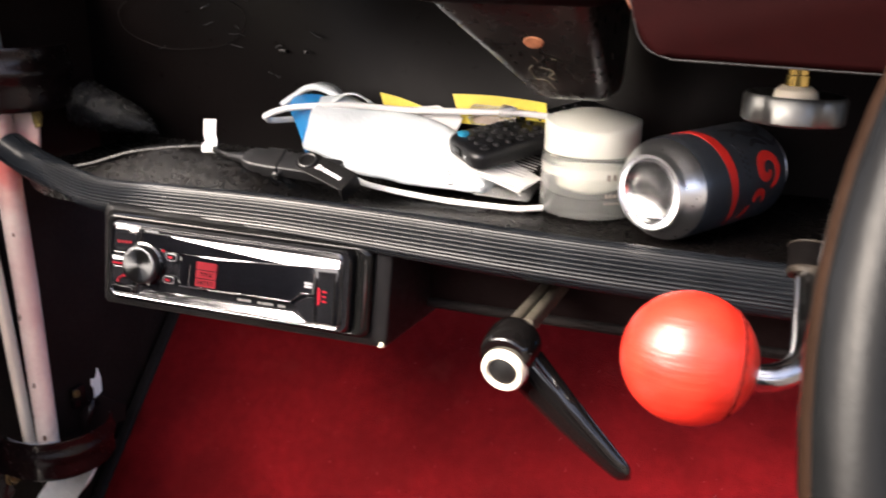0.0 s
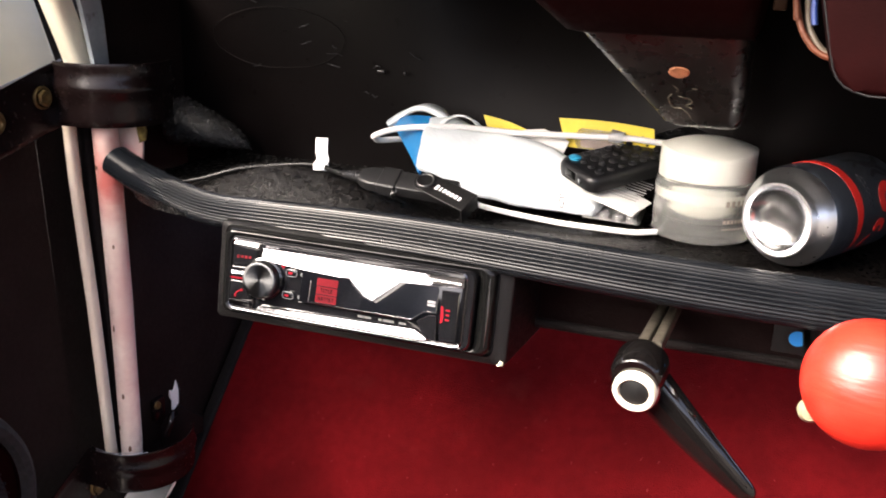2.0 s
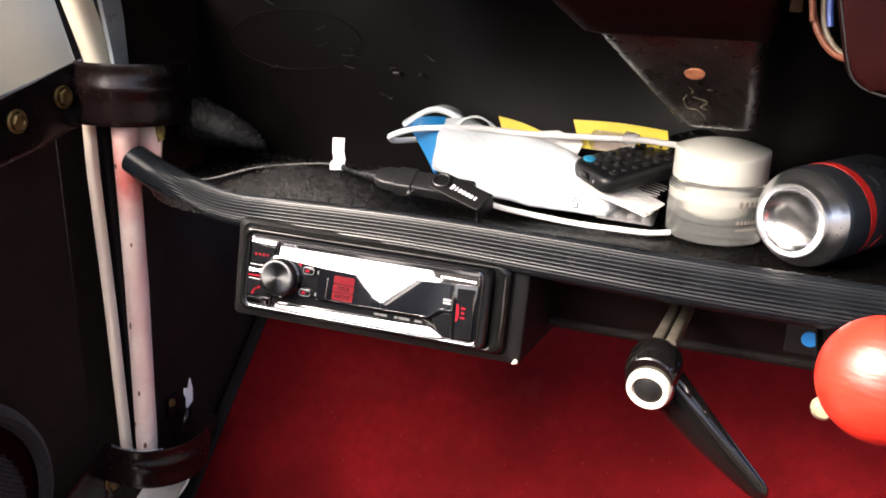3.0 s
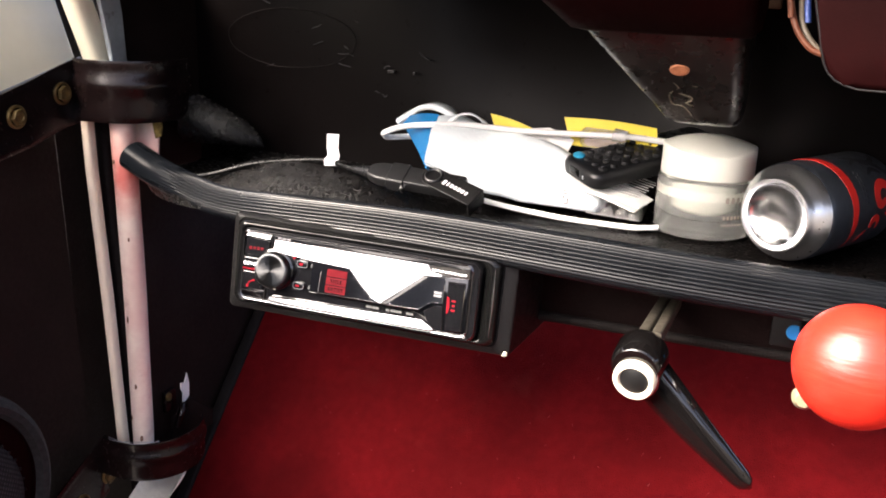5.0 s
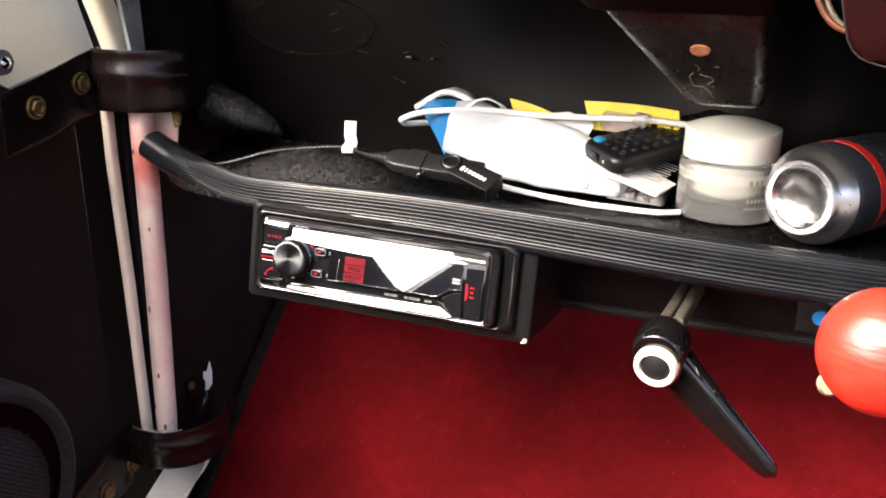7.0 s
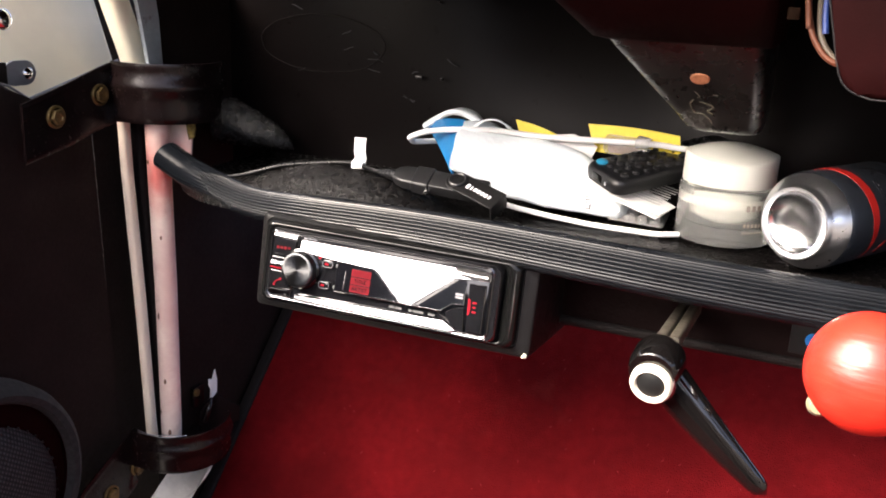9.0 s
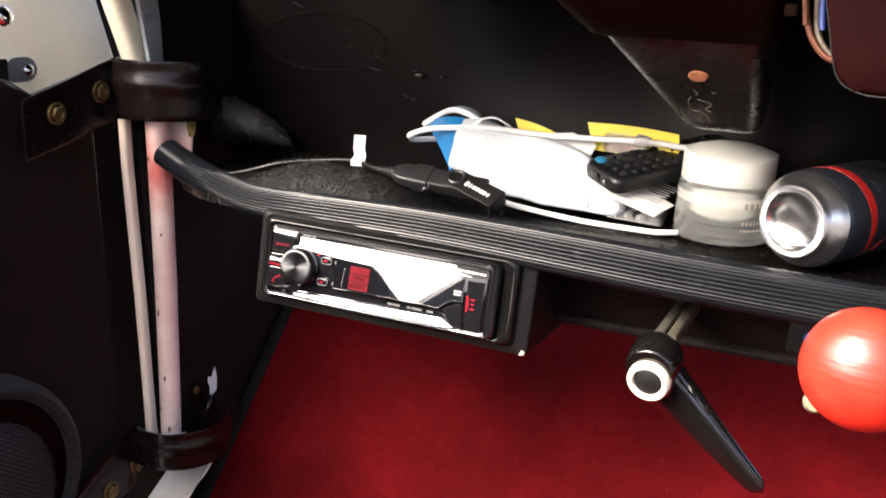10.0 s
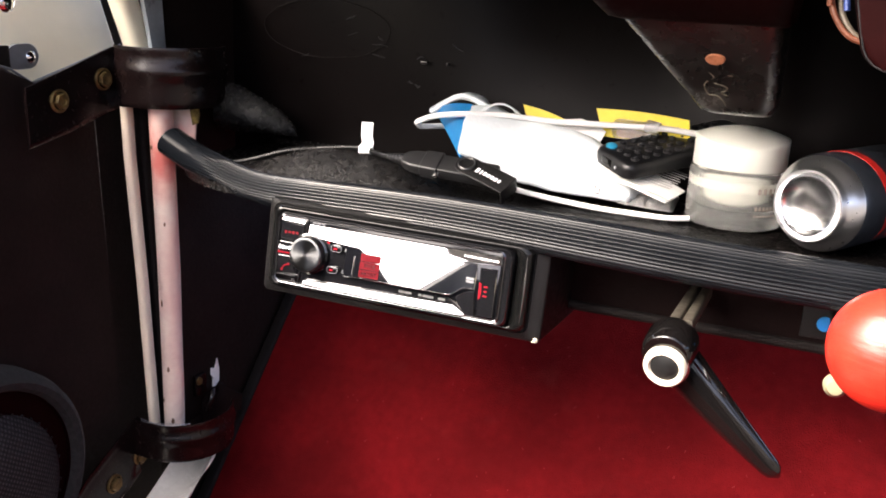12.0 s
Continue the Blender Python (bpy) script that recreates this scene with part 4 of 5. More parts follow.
part("power_key", lathe([(0.0044, 0.0), (0.0044, 0.0014), (0.003, 0.0022), (0, 0.0023)], Matrix.Translation((-0.0535, 0.0132, 0.0086)), 20), M_KEY_BLUE, remote, "blue power key", world_space=False)
part("emitter", bbox((0.002, 0.012, 0.006), (-0.0636, 0.004, 0.0025), 0.001), M_TRIM, remote, world_space=False)
part("screw", lathe([(0.0016, 0.0), (0.0016, 0.0008), (0, 0.001)], axes((-0.0642, -0.008, 0.0025), (-1, 0, 0), (0, 1, 0)), 12), M_STEEL, remote, world_space=False)

# leaflet and pill blister under the remote
leaf = thing("leaflet", (-0.21, 0.65, 0.606), "white printed leaflet, folded, under the remote", "leaflet")
bm = bmesh.new()
c0 = [(-0.236, 0.606, 0.628), (-0.177, 0.603, 0.6145), (-0.170, 0.627, 0.6185), (-0.236, 0.645, 0.6400)]
for lay in range(2):
    vs = []
    for i in range(9):
        for j in range(9):
            u, v = i / 8, j / 8
            p = (Vector(c0[0]) * (1 - u) * (1 - v) + Vector(c0[1]) * u * (1 - v) + Vector(c0[2]) * u * v + Vector(c0[3]) * (1 - u) * v)
            p.z += 0.0018 * math.sin(2.6 * u + 1.3 * v + lay) - 0.0013 * lay + 0.0007 * noise.noise(p * 60)
            p.x -= 0.003 * lay
            vs.append(bm.verts.new(p))
    for i in range(8):
        for j in range(8):
            bm.faces.new((vs[i * 9 + j], vs[i * 9 + j + 1], vs[i * 9 + j + 10], vs[i * 9 + j + 9]))
geo = bmesh.ops.extrude_face_region(bm, geom=list(bm.faces))
bmesh.ops.translate(bm, vec=(0, 0, -0.0007), verts=[v for v in geo["geom"] if isinstance(v, bmesh.types.BMVert)])
part("sheet", bm, M_PAPER, leaf)
LU, LV = (Vector(c0[1]) - Vector(c0[0])).normalized(), (Vector(c0[2]) - Vector(c0[1])).normalized()
for k in range(9):
    p = Vector(c0[1]) + LV * (0.012 + 0.0042 * k) - LU * 0.019 + Vector((0, 0, 0.0022))
    part("text_line", bbox((0.026 - 0.004 * (k % 3 == 2), 0.0012, 0.0003), (0, 0, 0), 0, m=axes(p, LU.cross(LV), LU)), M_PALE_PRINT, leaf)
blis = thing("pill_blister", (-0.197, 0.632, 0.603), "silver foil pill blister lying on the shelf", "pill pack")
BMx = axes((-0.197, 0.633, 0.6055), (0.05, -0.1, 1), (0.95, 0.02, 0))
part("foil", prism(rounded(0.042, 0.038, 0.003), 0.0008, BMx, 0), M_SILVER, blis)
for i in range(4):
    for j in range(2):
        part("bubble", lathe([(0.0042, 0), (0.0040, 0.0022), (0.0028, 0.0036), (0, 0.0038)], BMx @ Matrix.Translation((-0.0145 + 0.0097 * i, -0.0135 + 0.011 * j, 0.0008)), 14), M_CLEAR, blis)

# yellow blister cards
def card(name, corners, win, label):
    th = thing(name, Vector(corners[0]), label, "packaging card")
    a, b, c, d = (Vector(p) for p in corners)
    bm = bmesh.new()
    vs = []
    n = 10
    for i in range(n + 1):
        for j in range(5):
            u, v = i / n, j / 4
            p = a * (1 - u) * (1 - v) + b * u * (1 - v) + c * u * v + d * (1 - u) * v
            p.z += 0.0016 * math.sin(3.1 * u) * v
            vs.append(bm.verts.new(p))
    for i in range(n):
        for j in range(4):
            bm.faces.new((vs[i * 5 + j], vs[i * 5 + j + 1], vs[i * 5 + j + 6], vs[i * 5 + j + 5]))
    geo = bmesh.ops.extrude_face_region(bm, geom=list(bm.faces))
    nn = (b - a).cross(d - a).normalized()
    bmesh.ops.translate(bm, vec=nn * 0.0009, verts=[v for v in geo["geom"] if isinstance(v, bmesh.types.BMVert)])
    part("card", bm, M_YELLOW, th)
    if nn.y > 0:
        nn = -nn
    x, y = (b - a).normalized(), (d - a).normalized()
    m = axes(a + (b - a) * win[0] + (d - a) * win[1] + nn * 0.0012, nn, x)
    part("window", prism(rounded(win[2], win[3], 0.004), 0.0045, m, 0.0015), M_BLISTER, th, "cloudy clear plastic bubble")
    part("contents", prism(rounded(win[2] * 0.8, win[3] * 0.45, 0.003), 0.003, m @ Matrix.Translation((0, -win[3] * 0.2, 0.0005)), 0.0008), M_TABLET, th, "brownish contents")
    for k in range(2):
        part("print_mark", prism(rounded(0.0030, 0.0036, 0.0004, 2), 0.0004, axes(a + (b - a) * (0.84 + 0.055 * k) + (d - a) * 0.72 + nn * 0.0006, nn, x), 0), M_DARK_PRINT, th)
    return th


card("yellow_card", [(-0.2415, 0.657, 0.6465), (-0.1735, 0.657, 0.6440), (-0.1775, 0.661, 0.6645), (-0.2490, 0.661, 0.6670)], (0.42, 0.36, 0.036, 0.015), "yellow backing card with a clear bubble, leaning behind the remote")
card("yellow_card", [(-0.298, 0.660, 0.634), (-0.240, 0.658, 0.629), (-0.270, 0.664, 0.6535), (-0.3105, 0.665, 0.6640)], (0.60, 0.40, 0.020, 0.012), "yellow backing card with white print, tucked behind the bag")
flap = thing("paper_slip", (-0.25, 0.645, 0.62), "torn white paper slip sticking up behind the bag", "paper slip")
part("sheet", prism([(-0.022, -0.014), (0.018, -0.016), (0.0235, 0.0005), (0.0190, 0.0035), (0.003, 0.0085), (-0.022, 0.0045)], 0.0008, axes((-0.262, 0.653, 0.6505), (0.05, -0.9, 0.4)), 0), M_PAPER, flap)

# white charging lead, looped over the bag
lead = thing("charging_cable", (-0.2, 0.6, SHELF), "white charging cable looped over the bag", "cable")
pts = smooth_path([(-0.085, 0.672, 0.606), (-0.105, 0.668, 0.628), (-0.138, 0.66, 0.651), (-0.181, 0.652, 0.657), (-0.202, 0.648, 0.658), (-0.238, 0.645, 0.657), (-0.28, 0.642, 0.656), (-0.315, 0.628, 0.659), (-0.338, 0.616, 0.659), (-0.363, 0.611, 0.656), (-0.379, 0.61, 0.65), (-0.3805, 0.613, 0.6475), (-0.379, 0.618, 0.645), (-0.365, 0.632, 0.645), (-0.352, 0.64, 0.645)], 8)
part("sleeve", sweep(pts, r=0.0023, seg=12), M_WIRE_WHITE, lead)
part("clip", lathe([(0.0036, -0.005), (0.0052, -0.005), (0.0054, 0.0), (0.0052, 0.005), (0.0036, 0.005)], axes((-0.202, 0.648, 0.658), (0.95, -0.1, -0.15), (0, 1, 0)), 24), M_CLEAR, lead, "clear plastic cable clip")
low = thing("white_cable", (-0.23, 0.595, SHELF), "thin white cable lying along the shelf", "cable")
pts = smooth_path([(-0.306, 0.602, 0.6135), (-0.2946, 0.598, 0.6090), (-0.268, 0.594, 0.6065), (-0.229, 0.5905, 0.6045), (-0.200, 0.5905, 0.6040), (-0.178, 0.5925, 0.6035), (-0.1690, 0.5965, 0.6035), (-0.1622, 0.6010, 0.6035)], 8)
part("sleeve", sweep(pts, r=0.0021, seg=12), M_WIRE_WHITE, low)

# memory stick on an extension lead
SN2 = Vector((0.08, -0.52, 0.85)).normalized()
ring_c = Vector((-0.3175, 0.563, 0.6250))
plug_a = Vector((-0.3690, 0.5640, 0.6232))
pdir = (ring_c - plug_a).normalized()
PM = axes(ring_c, SN2, pdir)
LX = (ring_c - plug_a).length
plug_a, pdir = PM @ Vector((-LX, 0, 0)), PM.to_3x3() @ Vector((1, 0, 0))
ext = thing("usb_extension", (-0.40, 0.58, 0.62), "black extension lead with a moulded socket and white label flag", "cable")
wire = smooth_path([(-0.527, 0.556, 0.6075), (-0.507, 0.5635, 0.6115), (-0.478, 0.572, 0.6205), (-0.448, 0.578, 0.6255), (-0.415, 0.5785, 0.6292), (-0.394, 0.5715, 0.6275), plug_a - pdir * 0.011, plug_a + pdir * 0.002], 8)
part("sleeve", sweep(wire, r=0.0019, seg=12), M_WIRE_BLACK, ext)
ridged = [(0.0019, -0.013)] + [(0.0021 + 0.0002 * k + (0.0005 if k % 2 else 0.0), -0.0125 + 0.0012 * k) for k in range(11)] + [(0.004, 0.001)]
part("strain_relief", lathe(ridged, axes(plug_a, pdir, (0, 0, 1)), 18), M_PLUG, ext, "ribbed strain relief")
bm = bmesh.new()
rings(bm, [[PM @ Vector((x, y, z)) for y, z in rounded(w, h, 0.002, 3)] for x, w, h in ((-LX, 0.0085, 0.006), (-LX + 0.003, 0.0135, 0.008), (-LX + 0.009, 0.0172, 0.0088), (-LX + 0.0165, 0.0178, 0.0090))])
part("socket", bm, M_PLUG, ext, "moulded black socket")
bm = bmesh.new()
rings(bm, [[PM @ Vector((x, y, z)) for y, z in rounded(w, h, 0.002, 3)] for x, w, h in ((-LX + 0.0166, 0.0180, 0.0092), (-LX + 0.0172, 0.0198, 0.0110), (-LX + 0.0300, 0.0202, 0.0112), (-LX + 0.0306, 0.0190, 0.0102))])
part("socket_cap", bm, M_PLUG, ext)
flag_m = axes((-0.4085, 0.5765, 0.6268), (0.25, -0.93, 0.28), (0.97, 0.24, 0))
poly = [(-0.0055, -0.001), (0.0052, -0.001), (0.0052, 0.004), (0.0062, 0.0075), (0.0042, 0.0125), (0.0046, 0.0235), (-0.0048, 0.0235), (-0.0045, 0.0125), (-0.0028, 0.0075), (-0.0055, 0.004)]
part("label_flag", prism(poly, 0.0009, flag_m, 0.0003, segs=1), M_WHITE_PRINT, ext, "white label flag folded round the lead")
part("label_wrap", lathe([(0.0027, -0.0053), (0.0029, -0.0053), (0.0029, 0.0053), (0.0027, 0.0053)], axes((-0.4085, 0.5770, 0.6290), (0.97, -0.2, -0.04), (0, 0, 1)), 16), M_WHITE_PRINT, ext)
stick = thing("memory_stick", ring_c - Vector((0, 0, 0.008)), "black swivel memory stick with white lettering marks", "memory stick")
bm = bmesh.new()
rings(bm, [[PM @ Vector((x, y, z)) for y, z in rounded(w, h, 0.0012, 3)] for x, w, h in ((-0.0225, 0.016, 0.0085), (-0.0220, 0.017, 0.0092), (0.021, 0.017, 0.0092), (0.0225, 0.0155, 0.008))])
part("body", bm, M_PLUG, stick)
bm = bbox((0.004, 0.006, 0.003), (-0.021, -0.0105, 0.0), 0.0006, m=PM)
part("contact", bm, M_STEEL, stick)
end_c = Vector((-0.2840, 0.5555, 0.6142))
cdir = (end_c - ring_c).normalized()
KM = axes(ring_c + SN2 * 0.0056, SN2, cdir)
CLn = (end_c - ring_c).length
poly = [(-0.009 * math.cos(a), 0.009 * math.sin(a)) for a in [radians(-80 + 16 * k) for k in range(11)]] + [(CLn, 0.0092), (CLn + 0.0006, 0.0086), (CLn + 0.0006, -0.0086), (CLn, -0.0092)]
cover = part("cover", prism(poly, 0.0014, KM, 0.0004, segs=1), M_POD, stick, "swivel cover")
part("cover_end", bbox((0.0018, 0.0184, 0.0125), (CLn + 0.001, 0, -0.0048), 0.0006, m=KM), M_POD, cover)
part("pivot_ring", lathe([(0.0050, 0.0), (0.0068, 0.0), (0.0068, 0.0018), (0.0060, 0.0024), (0.0050, 0.0018)], KM @ Matrix.Translation((0.0, 0, 0.0008)), 30), M_PLUG, stick, "raised pivot ring")
for k, (w, h) in enumerate(((0.0022, 0.0042), (0.0010, 0.0036), (0.0022, 0.003), (0.0022, 0.003), (0.0022, 0.003), (0.0022, 0.003), (0.0014, 0.003))):
    part("logo_mark", bbox((w, h, 0.0003), (0.0105 + 0.0033 * k, -0.0006 - 0.0001 * k, 0.0017), 0.0, m=KM), M_WHITE_PRINT, stick)
part("lanyard_loop", lathe([(0.0022, -0.0004), (0.0029, -0.0004), (0.0029, 0.0004), (0.0022, 0.0004)], axes(end_c + cdir * 0.0022 + Vector((0, 0, -0.002)), (0.3, -0.5, 0.6)), 18), M_STEEL, stick)

# cream jar
JC = Vector((-0.1345, 0.6195, SHELF + 0.0008))
jar = thing("cream_jar", JC, "frosted glass cream jar with a pearl white lid", "jar")
JM = axes(JC, (0, 0, 1), (0.985, 0.17, 0))
bm = lathe([(0.0, 0.0), (0.0285, 0.0), (0.0318, 0.0012), (0.0332, 0.004), (0.0332, 0.036), (0.0328, 0.0405), (0.0300, 0.0412), (0.0295, 0.0412), (0.0270, 0.039), (0.0260, 0.036), (0.0253, 0.0220), (0.0226, 0.0160), (0.0167, 0.0126), (0.0, 0.0118)], JM, 56)
part("glass", bm, M_FROST, jar, "frosted glass body")
part("cream", lathe([(0.0, 0.0123), (0.0165, 0.0131), (0.0222, 0.0162), (0.0251, 0.0222), (0.02585, 0.0300), (0.0259, 0.0385), (0.0, 0.039)], JM, 48), M_CREAM_FILL, jar, "white cream inside")
bm = bmesh.new()
prof = [(0.0314, 0.0415), (0.0318, 0.0422), (0.0318, 0.056)]
secs = []
for r, z in prof:
    secs.append([JM @ Vector((r * math.cos(a), r * math.sin(a), z)) for a in [2 * math.pi * k / 64 for k in range(64)]])
for q in (1.0, 0.985, 0.95, 0.85, 0.7, 0.5, 0.3, 0.12):
    row = []
    for k in range(64):
        a = 2 * math.pi * k / 64
        x, y = q * math.cos(a), q * math.sin(a)
        z = 0.0600 + 0.0026 * (x * x - y * y) + 0.0105 * (1 - q * q) * 0.9 - (0.0006 if q == 1.0 else 0)
        row.append(JM @ Vector((0.0318 * x, 0.0318 * y, z)))
    secs.append(row)
rings(bm, secs)
part("lid", bm, M_LID, jar, "domed pearl white lid", angle=30)


def on_jar(ang, z, w, h):
    a = radians(ang)
    p = JM @ Vector((0.0333 * math.cos(a), 0.0333 * math.sin(a), z))
    out = (JM.to_3x3() @ Vector((math.cos(a), math.sin(a), 0)))
    part("print_mark", prism(rounded(w, h, min(w, h) * 0.3, 2), 0.0002, axes(p, out, Vector((0, 0, 1)).cross(out)), 0), M_FAINT_PRINT, jar)


for k in range(5):
    on_jar(-68 + 7.2 * k, 0.0295, 0.0026, 0.0042)
for k in range(6):
    on_jar(-70 + 5 * k, 0.0175, 0.0017, 0.0026)
for k in range(8):
    on_jar(-71 + 4 * k, 0.0125, 0.0014, 0.0012)

# drinks can lying on its side
CDIR = Vector((0.490, 0.872, 0.0)).normalized()
CANM = axes(Vector((-0.0870, 0.5535, SHELF + 0.0329)), CDIR, (0, 0, 1)) @ Matrix.Scale(0.955, 4)
can = thing("drinks_can", CANM, "slate grey drinks can with a red band, lying on its side", "drinks can")
part("base", lathe([(0.0212, 0.0030), (0.0220, 0.0010), (0.0227, 0.0), (0.0238, 0.0), (0.0246, 0.0010), (0.0250, 0.0030), (0.0262, 0.0050), (0.0288, 0.0082), (0.0312, 0.0122), (0.0322, 0.0146)], None, 72), M_ALU, can, "bare aluminium rim and shoulder", world_space=False)
part("dome", lathe([(0.0, 0.0098), (0.010, 0.0088), (0.0165, 0.0066), (0.0196, 0.0048), (0.0212, 0.0030)], None, 72), M_MIRROR, can, "polished domed recess", world_space=False)
part("wall", lathe([(0.0322, 0.0146), (0.0328, 0.0172), (0.0331, 0.0205), (0.0331, 0.100), (0.0322, 0.1045), (0.0285, 0.110), (0.0268, 0.1125)], None, 72), M_CAN, can, "slate grey printed wall", world_space=False)
part("top", lathe([(0.0268, 0.1125), (0.0274, 0.1140), (0.0270, 0.1152), (0.0258, 0.1150), (0.0250, 0.111), (0.0, 0.111)], None, 64), M_ALU, can, "aluminium top", world_space=False)


def on_can(name, pts, w0, w1, material):
    """A painted stroke on the wall: points of (angle, height along the can)."""
    path = smooth_path([(math.radians(a) * 0.0331, z, 0) for a, z in pts], 6)
    bm = bmesh.new()
    left, right = [], []
    n = len(path) - 1
    for i, p in enumerate(path):
        d = (path[min(i + 1, n)] - path[max(i - 1, 0)]).normalized()
        s = Vector((-d.y, d.x, 0))
        u = i / n
        w = w0 + (w1 - w0) * math.sin(math.pi * u)
        for lst, q in ((left, p + s * w / 2), (right, p - s * w / 2)):
            a = q.x / 0.0331
            lst.append((a, q.y))
    R = 0.0333
    rows = [[bm.verts.new((r * math.cos(a), r * math.sin(a), z)) for (a, z), r in ((l, 0.0331), (l, R), (q, R), (q, 0.0331))] for l, q in zip(left, right)]
    for a, b in zip(rows, rows[1:]):
        for k in range(3):
            bm.faces.new((a[k], a[k + 1], b[k + 1], b[k]))
    part(name, bm, material, can, world_space=False)


on_can("red_swoosh", [(-150, 0.0390), (-60, 0.0390), (0, 0.0405), (60, 0.0423), (100, 0.0453), (138, 0.0500)], 0.0006, 0.0088, M_CAN_RED)
# the x axis of the can's frame points up; angles grow towards the viewer's side
def curl(a0, z0, r0, turns, start):
    """A spiral in (angle, height), wound inwards."""
    out = []
    for k in range(15):
        t = radians(start + turns * 24 * k)
        r = r0 * (1 - 0.058 * k)
        out.append((a0 + math.degrees(r * math.cos(t) / 0.0331), z0 + r * math.sin(t)))
    return out


on_can("swirl", curl(74, 0.0810, 0.0135, 1.25, 20), 0.0026, 0.0074, M_CAN_RED)
on_can("swirl", curl(106, 0.0722, 0.0074, 0.8, 60), 0.0018, 0.0054, M_CAN_RED)
on_can("swirl", [(112, 0.066), (120, 0.063), (130, 0.061)], 0.0012, 0.0036, M_CAN_RED)
on_can("script_stroke", [(26, 0.062), (20, 0.074), (32, 0.088), (46, 0.096), (38, 0.104)], 0.0016, 0.0046, M_CAN_BLACK)
on_can("script_stroke", [(10, 0.060), (16, 0.072), (28, 0.080), (24, 0.092), (14, 0.098)], 0.0016, 0.0050, M_CAN_BLACK)
on_can("script_stroke", [(44, 0.072), (38, 0.080), (46, 0.090)], 0.0014, 0.0040, M_CAN_BLACK)
for k in range(6):
    on_can("small_print", [(36 + 7 * k, 0.0565), (40 + 7 * k, 0.0565)], 0.0012, 0.0012, M_CAN_BLACK)
    on_can("small_print", [(40 + 7 * k, 0.0600), (43.5 + 7 * k, 0.0600)], 0.0012, 0.0012, M_CAN_BLACK)

# ---- dashboard parts above the shelf ----
cowl = thing("column_cowl", (-0.14, 0.56, 0.69), "dusty dark plastic cowl with a rusty plug under the dashboard", "cowl")


def cowl_ring(x0, x1, y0, y1, z, r):
    return [(x + (x0 + x1) / 2, y + (y0 + y1) / 2, z) for x, y in rounded(x1 - x0, y1 - y0, r, 5)]


bm = bmesh.new()
low_ring = [cowl_ring(-0.148, -0.120, 0.562, 0.600, 0.6845, 0.008), cowl_ring(-0.1545, -0.1165, 0.5535, 0.604, 0.6848, 0.010), cowl_ring(-0.1590, -0.1146, 0.5470, 0.606, 0.6870, 0.011), cowl_ring(-0.1625, -0.1136, 0.5425, 0.607, 0.6915, 0.011), cowl_ring(-0.1665, -0.1132, 0.5385, 0.608, 0.6970, 0.010), cowl_ring(-0.178, -0.1132, 0.524, 0.612, 0.711, 0.009), cowl_ring(-0.199, -0.1138, 0.492, 0.622, 0.738, 0.009), cowl_ring(-0.204, -0.1145, 0.487, 0.624, 0.744, 0.009)]
rings(bm, low_ring)
part("lower_shell", bm, M_COWL, cowl, "grey-black scuffed lower shell", angle=50)
bm = bmesh.new()
rings(bm, [cowl_ring(-0.2025, -0.1115, 0.490, 0.626, 0.741, 0.008), cowl_ring(-0.209, -0.1105, 0.481, 0.628, 0.7425, 0.009), cowl_ring(-0.232, -0.108, 0.455, 0.635, 0.766, 0.010), cowl_ring(-0.262, -0.104, 0.425, 0.640, 0.818, 0.010)])
part("upper_shell", bm, M_MAROON, cowl, "dark maroon upper shell", angle=50)
part("plug", lathe([(0.0, 0.0026), (0.0058, 0.0024), (0.0066, 0.0016), (0.0068, -0.001)], axes((-0.1490, 0.5125, 0.7215), (0.0, -0.72, -0.69)) @ Matrix.Diagonal((0.86, 0.70, 0.8, 1.0)), 28), M_RUST, cowl, "orange rusty plug")
for way in ([(-0.1530, 0.5225, 0.7125), (-0.1500, 0.5255, 0.7095), (-0.1510, 0.5270, 0.7080)], [(-0.1420, 0.5240, 0.7110), (-0.1390, 0.5243, 0.7107)], [(-0.1535, 0.5280, 0.7065), (-0.1555, 0.5310, 0.7035), (-0.1530, 0.5365, 0.6980), (-0.1480, 0.5370, 0.6975), (-0.1440, 0.5400, 0.6940), (-0.1425, 0.5425, 0.6915)], [(-0.1500, 0.5295, 0.7055), (-0.1440, 0.5310, 0.7040), (-0.1420, 0.5325, 0.7020), (-0.1455, 0.5350, 0.6995), (-0.1420, 0.5368, 0.6978)]):
    part("scratch", sweep(smooth_path([(x, y + 0.0001, z + 0.0001) for x, y, z in way], 5), r=0.0004, seg=6), M_SCRATCH, cowl, "scraped bare scratch")
binn = thing("instrument_binnacle", (0.12, 0.42, 0.72), "dark maroon plastic instrument binnacle with a pale lower edge", "instrument binnacle")
poly = [(-0.0905, 0.11), (-0.0862, 0.0500), (-0.0785, 0.0200), (-0.0766, 0.0135), (-0.0745, 0.0098), (-0.0715, 0.0070), (-0.0675, 0.0052), (-0.0620, 0.0038), (0.32, -0.0060), (0.34, 0.11)]
BI = axes((0, 0.428, 0.7215), (0, -1, 0.05))
part("panel", prism(poly, 0.033, BI, 0.003), M_MAROON, binn, angle=50)
part("rim", sweep([BI @ Vector((x, y, 0.0325)) for x, y in poly[:9]], r=0.0004, seg=8), M_POD, binn, "worn grey lower lip")

ctl = thing("vent_knob", (-0.013, 0.452, 0.70), "cast metal wing knob on a brass stem under the dashboard", "knob")
def lobe(a):
    """Five broad wings with sharp notches between them."""
    return 0.0218 - 0.0022 * (1 - abs(math.cos(2.5 * a + 0.9))) ** 2.2


